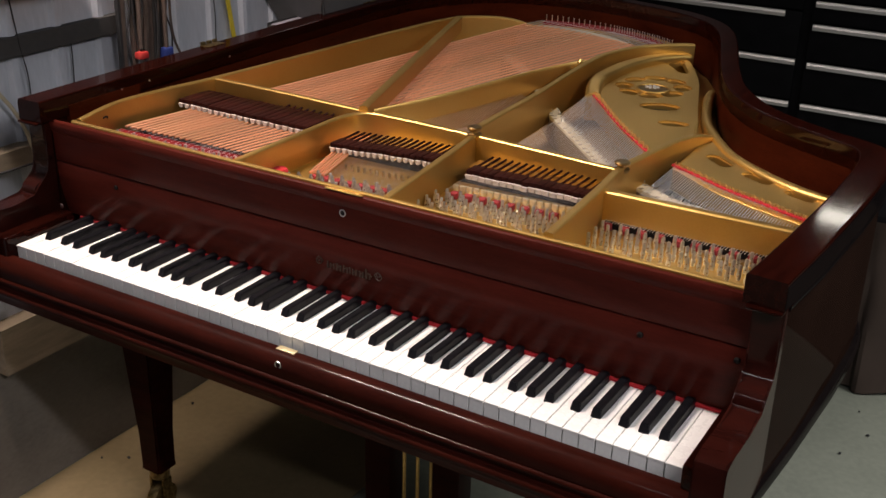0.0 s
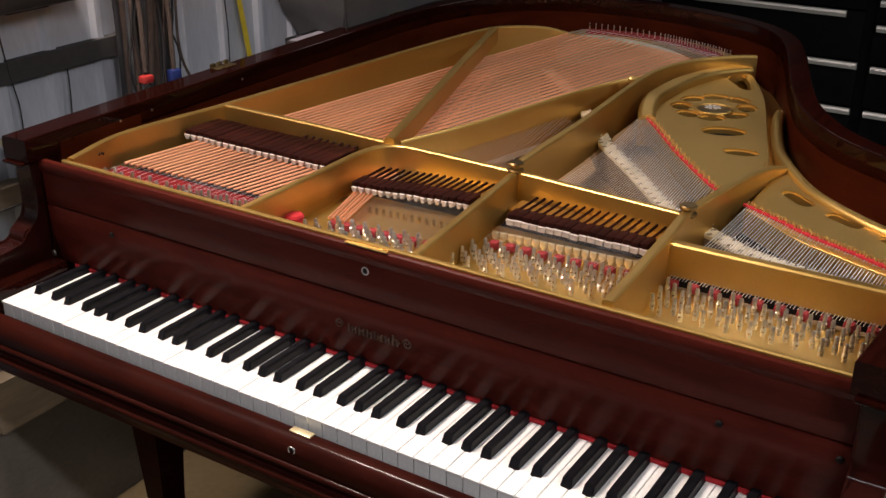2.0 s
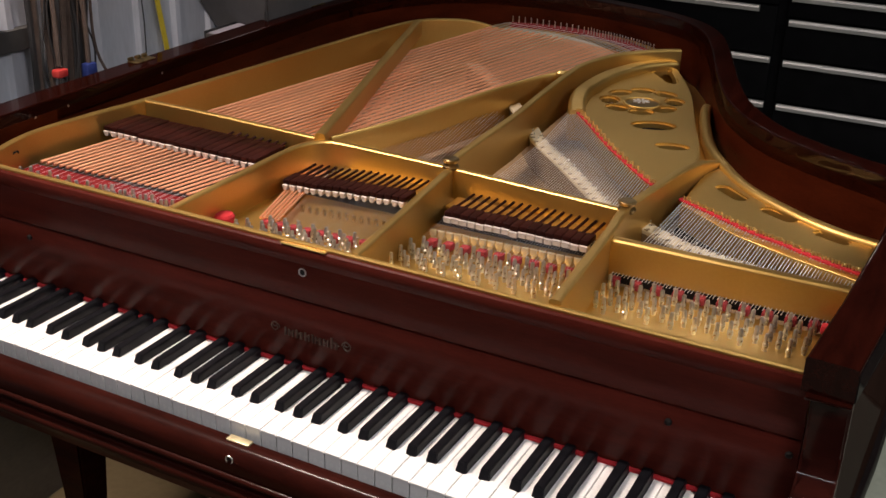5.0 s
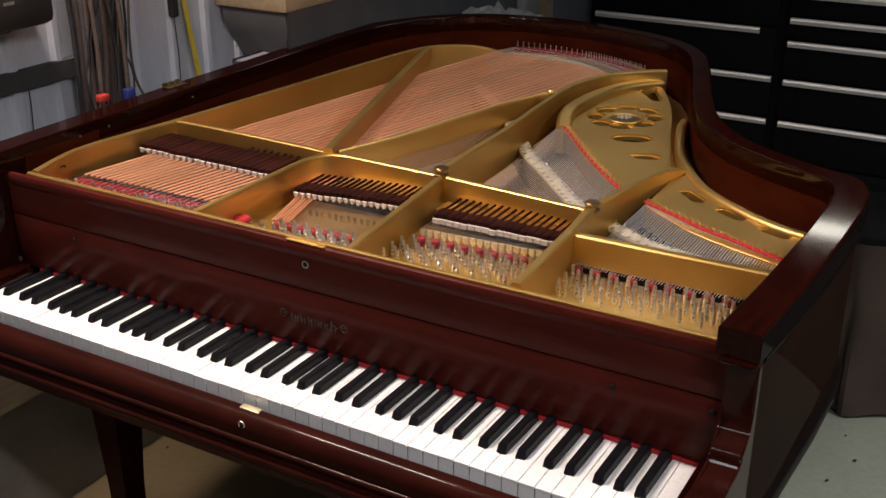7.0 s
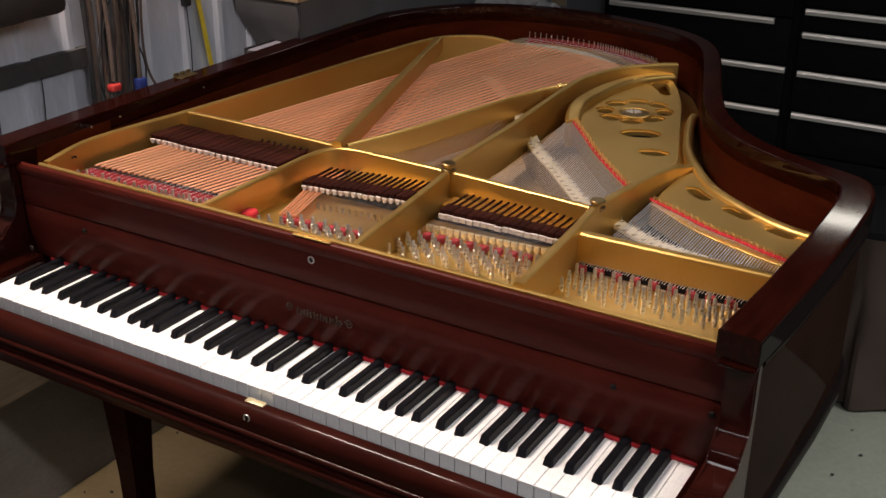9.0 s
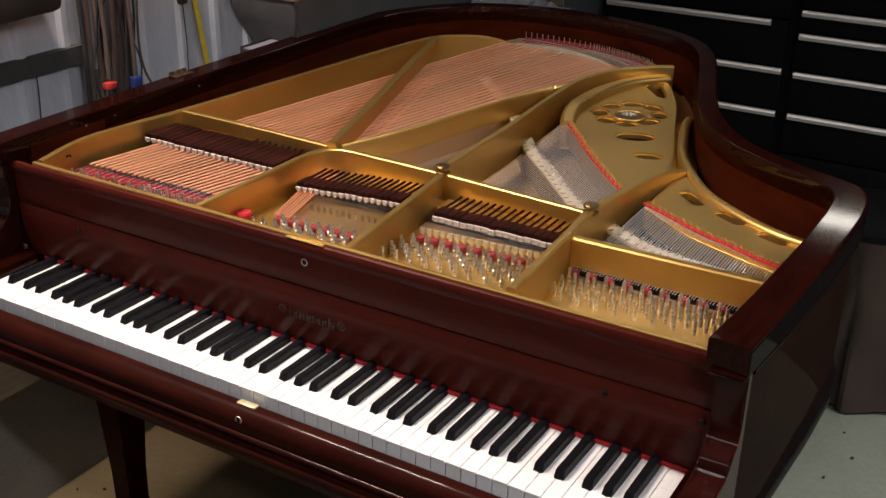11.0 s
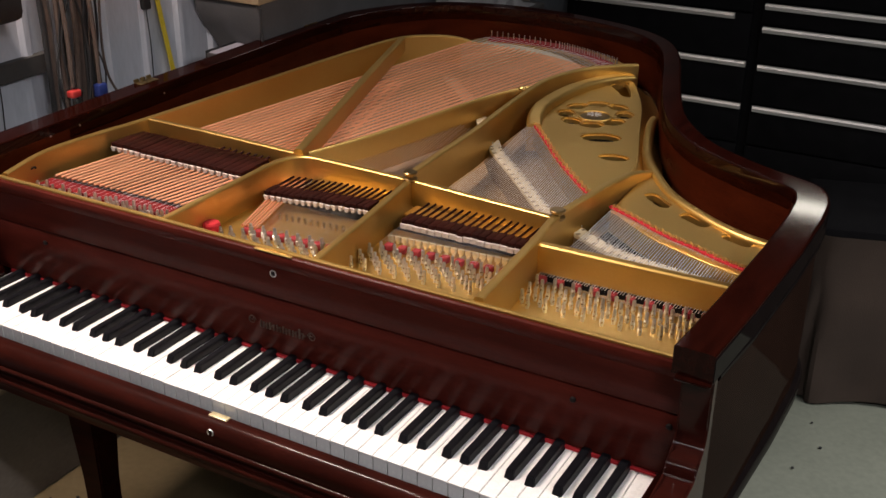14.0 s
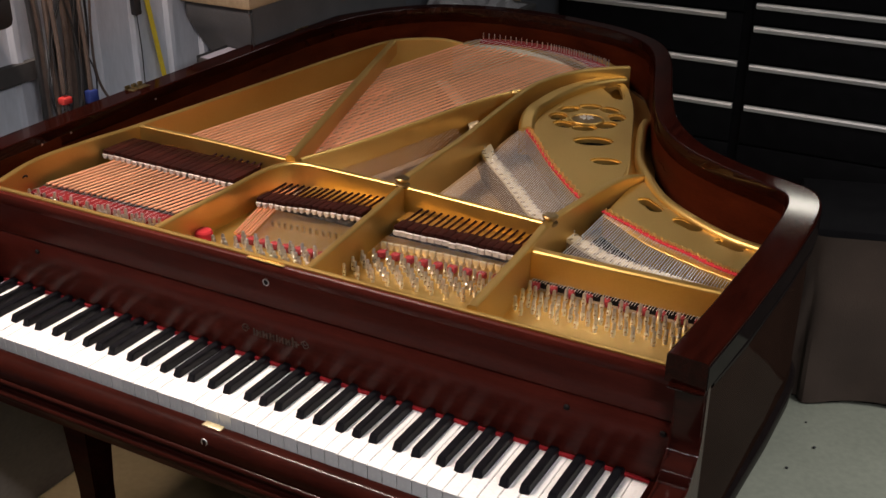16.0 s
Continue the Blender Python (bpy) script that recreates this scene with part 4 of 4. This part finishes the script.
# ---- left wall and what hangs on it ----
base = part("wall_base", box(bmesh.new(), WALL_X, WALL_X + 0.006, -2.8, 3.2, 0.004, 0.325), GREY_BOARD, None, smooth=False)
tagged(base, "stained grey board along the foot of the wall", "wall panel", kind="structure")
slab("trim_low_beam", WALL_X + 0.0005, WALL_X + 0.042, 0.115, 3.2, 0.329, 0.436, OLD_PINE, "rough timber beam along the wall with a greyed face", "beam")
slab("trim_ledge", WALL_X + 0.0005, WALL_X + 0.040, -2.8, 1.2, 0.765, 0.803, OLD_PINE, "pale timber ledge on the wall", "ledge")
slab("trim_girt", WALL_X + 0.0005, WALL_X + 0.020, -2.8, 0.545, 0.980, 1.019, DARK_BOARD, "dark grey horizontal batten on the wall", "batten")

rnd = random.Random(11)


def cable(name, points, r, mat, label, group=""):
    ob = tagged(part(name, tube(curve(points, 5), r, 7), mat), label, "cable", group)
    return ob


for k in range(11):
    y = 0.50 + 0.0155 * k + rnd.uniform(-0.004, 0.004)
    low = rnd.uniform(0.80, 0.93)
    x = WALL_X + 0.025 + rnd.uniform(0, 0.03)
    mat = (RUBBER, BROWN_CABLE, BROWN_CABLE, GREY_CABLE)[k % 4]
    cable("hanging_cable", [(x, y + 0.01, 1.40), (x, y + rnd.uniform(-0.01, 0.01), 1.22), (x + 0.004, y + rnd.uniform(-0.012, 0.012), 1.08), (x, y + rnd.uniform(-0.01, 0.01), low)], rnd.uniform(0.005, 0.0105), mat, "hanging cable among dark and grey leads on the wall", "cables on the wall")

for k in range(9):
    y = 0.52 + 0.017 * k + rnd.uniform(-0.008, 0.008)
    x = WALL_X + 0.062 + rnd.uniform(0, 0.02)
    sway = lambda: rnd.uniform(-0.022, 0.022)
    cable("hanging_wire", [(x, y, 1.42), (x, y + sway(), 1.30), (x + 0.006, y + sway(), 1.18), (x - 0.004, y + sway(), 1.06), (x, y + sway(), 0.96), (x, y + sway(), rnd.uniform(0.84, 0.90))], rnd.uniform(0.0016, 0.0030), (RUBBER, RUBBER, BROWN_CABLE)[k % 3], "thin dark wire tangled among the hanging cables", "wires on the wall")


def plug(y, z, tall, mat, label):
    p = thing("plug", label, "plug", at=(WALL_X + 0.085, y, z))
    part("body", box(bmesh.new(), -0.010, 0.010, -0.013, 0.013, 0.0, tall, 0.004), mat, p)
    for dy in (-0.008, 0.0, 0.008):
        part("prong", box(bmesh.new(), -0.002, 0.002, dy - 0.0015, dy + 0.0015, -0.016, 0.0), NICKEL, p)
    part("lead", tube([(0, 0, 0.022), (0, 0.002, 0.12), (-0.004, 0.0, 0.30)], 0.005, 7), BROWN_CABLE, p)


plug(0.530, 0.932, 0.016, RED_PLASTIC, "red plug with metal prongs on a hanging lead")
plug(0.604, 0.914, 0.030, BLUE_PLASTIC, "blue plug on a hanging lead")
cable("thin_cord", [(WALL_X + 0.014, 0.265, 1.10), (WALL_X + 0.02, 0.272, 1.0), (WALL_X + 0.014, 0.288, 0.92), (WALL_X + 0.016, 0.278, 0.80)], 0.0014, RUBBER, "thin black cord hanging down the wall")
cable("thin_cord", [(WALL_X + 0.014, 0.40, 1.02), (WALL_X + 0.016, 0.402, 0.95), (WALL_X + 0.014, 0.395, 0.83)], 0.0014, RUBBER, "thin black cord hanging down the wall")
cable("cream_cord", [(WALL_X + 0.03, 0.05, 1.25), (WALL_X + 0.035, 0.13, 1.02), (WALL_X + 0.04, 0.235, 0.86), (WALL_X + 0.045, 0.27, 0.70)], 0.0042, CREAM_CABLE, "cream flat cord running down the wall")
cable("black_cord", [(WALL_X + 0.05, -0.10, 0.86), (WALL_X + 0.05, 0.03, 0.80), (WALL_X + 0.055, 0.12, 0.775), (WALL_X + 0.055, 0.30, 0.77)], 0.0022, RUBBER, "black cord lying along the timber ledge")
bm = bmesh.new()
rows = [[bm.verts.new((WALL_X + 0.014 + dx, 0.836 + 0.078 * t + dy, 1.30 - 0.46 * t)) for dx, dy in ((0, -0.0065), (0, 0.0065), (0.003, 0.0065), (0.003, -0.0065))] for t in (0, 0.35, 0.7, 1)]
for a, b in zip(rows, rows[1:]):
    for i in range(4):
        bm.faces.new((a[i], a[(i + 1) % 4], b[(i + 1) % 4], b[i]))
bm.faces.new(rows[0])
bm.faces.new(rows[-1][::-1])
tagged(part("strap", bm, YELLOW_PLASTIC), "yellow strap hanging on the wall", "strap")
pull = thing("cord_pull", "black pull handle on a thin hanging cord", "cord", at=(WALL_X + 0.02, 0.832, 1.052))
part("handle", box(bmesh.new(), -0.008, 0.008, -0.011, 0.011, 0.0, 0.09, 0.004), RUBBER, pull)
part("cord", tube([(0, 0, 0.0), (0.001, 0.003, -0.08), (0, 0.001, -0.19)], 0.0013, 6), RUBBER, pull)

radio = thing("radio", "small black radio on the wall", "radio", at=(WALL_X, 0.31, 1.12))
part("body", box(bmesh.new(), 0.002, 0.11, -0.16, 0.11, 0.0, 0.095, 0.018), RUBBER, radio)
part("badge", box(bmesh.new(), 0.1102, 0.1112, -0.012, 0.012, 0.052, 0.058), GREY_CABLE, radio)
part("bracket", box(bmesh.new(), 0.002, 0.07, -0.06, 0.03, -0.008, -0.001, 0.002), RUBBER, radio)

bench = thing("side_table", "cloth-covered stand with a bare pine top behind the piano", "table", at=(-0.28, 1.0, 0))
bm = bmesh.new()
rings = [[bm.verts.new((x, y, z)) for x, y in ((0.0, y0), (0.206, y1), (0.206, 0.72), (0.0, 0.72))] for y0, y1, z in ((0.130, 0.030, 0.30), (0.090, 0.012, 0.90), (0.036, 0.004, 0.973), (0.004, 0.002, 1.016), (0.001, 0.001, 1.052))]
bm.faces.new(rings[0][::-1])
bm.faces.new(rings[-1])
for a, b in zip(rings, rings[1:]):
    for i in range(4):
        bm.faces.new((a[i], a[(i + 1) % 4], b[(i + 1) % 4], b[i]))
bmesh.ops.bevel(bm, geom=[e for e in bm.edges if abs(e.verts[0].co.z - e.verts[1].co.z) > 0.005], offset=0.008, segments=3, affect="EDGES")
part("cover", bm, GREY_CLOTH, bench, "grey cloth cover")
part("tabletop", box(bmesh.new(), -0.005, 0.212, -0.008, 0.74, 1.0525, 1.092, 0.004), PINE, bench, "bare pine top")
part("seam", tube([(0.2065, 0.004, 1.043), (0.2085, 0.0, 1.0), (0.208, 0.006, 0.93), (0.207, 0.012, 0.86)], 0.003, 6), RUBBER, bench, "dark corner seam")
for dx, dy in ((0.02, 0.17), (0.16, 0.17), (0.02, 0.68), (0.16, 0.68)):
    part("leg", box(bmesh.new(), dx - 0.015, dx + 0.015, dy - 0.015, dy + 0.015, 0.0, 0.31), DARK_BOARD, bench)
tray = thing("shelf_board", "thin board with a pale top and dark edge behind the piano", "board", at=(-0.19, 0.935, 0))
part("board", box(bmesh.new(), 0.0, 0.085, 0.0, 0.27, 0.920, 0.937, 0.002), DARK_BOARD, tray)
part("sheet", box(bmesh.new(), 0.005, 0.082, 0.004, 0.265, 0.9373, 0.939), PALE_SHEET, tray, "pale sheet")
part("back_lip", box(bmesh.new(), -0.004, 0.0, 0.0, 0.27, 0.920, 0.942, 0.001), RUBBER, tray, "black back edge")
part("bracket", tube([(0.004, 0.05, 0.9195), (-0.05, 0.05, 0.900), (-0.094, 0.05, 0.86)], 0.006, 6), DARK_BOARD, tray)

# ---- stuff beyond the tail, between wall and chest ----
slab("trim_post", -0.170, -0.140, 2.60, 2.66, 0.0, 1.6, OLD_PINE, "bare pine post beside the tool chest", "post")
slab("wall_panel", -0.138, 0.030, 2.66, 2.69, 0.0, 1.6, SLATE_BOARD, "dull slate blue board beside the tool chest", "panel")
# Slate sheet added to give this stretch of wall its shade.
slab("wall_shade", -0.2895, -0.282, 1.70, 2.655, 0.0, 1.6, SLATE_BOARD, "dull slate blue sheet standing for a shaded stretch of wall", "panel")
low = thing("low_shelf", "low dark shelf against the wall behind the piano", "shelf", at=(-0.28, 1.80, 0))
part("shelf_top", box(bmesh.new(), 0.0, 0.24, 0.0, 0.78, 0.745, 0.765, 0.003), DARK_BOARD, low)
for dx in (0.02, 0.22):
    for dy in (0.03, 0.75):
        part("leg", box(bmesh.new(), dx - 0.014, dx + 0.014, dy - 0.014, dy + 0.014, 0.0, 0.7448), DARK_BOARD, low)
bm = bmesh.new()
rows = []
for i in range(29):
    row = []
    for j in range(13):
        u, v = i / 28, j / 12
        edge = min(u, 1 - u, v, 1 - v) * 6
        z = 0.7675 + min(edge, 1) * (0.045 + 0.075 * noise.noise(Vector((u * 7, v * 3, 1.3))) + 0.035 * noise.noise(Vector((u * 17, v * 8, 4.0))))
        row.append(bm.verts.new((-0.275 + 0.22 * v, 1.82 + 0.72 * u, max(z, 0.7665))))
    rows.append(row)
for a, b in zip(rows, rows[1:]):
    for i in range(len(a) - 1):
        bm.faces.new((a[i], a[i + 1], b[i + 1], b[i]))
tagged(part("plastic_sheet", bm, SHEET, smooth=False), "crumpled pale grey plastic sheet on the low shelf", "sheet")

# dark specks on the floor
bm = bmesh.new()
for x, y in ((1.240, 1.545), (1.283, 1.440), (1.242, 1.320), (1.43, 0.98), (-0.192, 0.362), (-0.245, 0.327), (-0.235, 0.626)):
    r = rnd.uniform(0.0022, 0.0042)
    prism([(x + r * rnd.uniform(0.7, 1.3) * math.cos(a * 0.9), y + r * rnd.uniform(0.7, 1.3) * math.sin(a * 0.9)) for a in range(7)], 0.0032, 0.006, bm)
tagged(part("debris", bm, RUBBER, smooth=False), "small dark crumbs lying on the concrete floor", "debris", kind="stuff")

# ---- tool chest behind the tail ----
CY = 2.60
chest = thing("tool_chest", "wide black steel tool chest with bright aluminium drawer pulls", "tool chest", at=(0, CY, 0))
part("body", box(bmesh.new(), 0.035, 1.62, 0.004, 0.52, 0.10, 1.10, 0.006), CHEST, chest)
PULLS = ((0.055, 0.700, (0.945, 0.800, 0.643, 0.497, 0.350, 0.240)), (0.732, 1.56, (0.925, 0.842, 0.766, 0.638, 0.496, 0.350, 0.240)))
for x0, x1, tops in PULLS:
    for k in range(len(tops) - 1):
        z1, z0, short = tops[k] + 0.010, tops[k + 1] + 0.016, 0.055 if tops[k] == 0.8 else 0.0
        d = part("drawer", box(bmesh.new(), x0, x1, -0.012, 0.0035, z0, z1, 0.003), CHEST, chest)
        if tops[k] < 0.4:
            continue
        bm = sweep([(x1 - short, -0.014), (x0 + 0.01, -0.014)], [(0, z1 - 0.020), (0.010, z1 - 0.019), (0.013, z1 - 0.008), (0.010, z1 - 0.001), (0, z1)])
        part("pull", bm, ALUMINIUM, d, "bright aluminium pull")
for x in (0.12, 1.50):
    for y in (0.08, 0.45):
        w = turned([(0.02, -0.015), (0.05, -0.013), (0.05, 0.013), (0.02, 0.015)], 16)
        w.transform(Matrix.Translation((x, y, 0.05)) @ Matrix.Rotation(radians(90), 4, "Y"))
        part("caster", w, RUBBER, chest)

# ---- blanket-covered box beside the chest ----
cov = thing("covered_box", "box under a brown moving blanket beside the tool chest", "blanket", at=(1.150, 1.635, 0))
bm = bmesh.new()
W, D, H, NZ = 0.85, 0.28, 0.50, 20
path = curve([(0.02, D), (0.0, D * 0.5), (0.0, 0.05), (0.03, 0.0), (0.10, -0.01), (W * 0.5, 0.0), (W, 0.0), (W + 0.03, 0.05), (W + 0.03, D)], 6)
rows = []
for k in range(NZ + 1):
    z = 0.012 + (H - 0.012) * k / NZ
    row = []
    for i, (p, n) in enumerate(zip(path, normals(path))):
        fold = 0.012 * math.sin(i * 0.9 + 0.6 * math.sin(k * 0.4)) * (1 - k / NZ) + 0.004 * noise.noise(Vector((i * 0.3, k * 0.3, 0)))
        drop = 0.035 * max(0.0, 1 - i / 14) ** 2 * (1 - k / NZ) + 0.006 * math.sin(i * 0.5) * (k == 0)
        tuck = 0.014 * max(0.0, (k - NZ + 4) / 4) ** 2
        row.append(bm.verts.new((p[0] - n.x * (fold + tuck), p[1] - n.y * (fold + tuck), max(z + drop, 0.004))))
    rows.append(row)
for a, b in zip(rows, rows[1:]):
    for i in range(len(a) - 1):
        bm.faces.new((a[i], a[i + 1], b[i + 1], b[i]))
part("blanket", bm, BLANKET, cov)
# Black box added so that the top of the blanket reads as shaded.
part("box", box(bmesh.new(), 0.022, W - 0.01, 0.020, D + 0.10, 0.0, H + 0.004, 0.006), CHEST, cov, "black box added for the shade over the blanket's top")
cov.rotation_euler = (0, 0, radians(17))
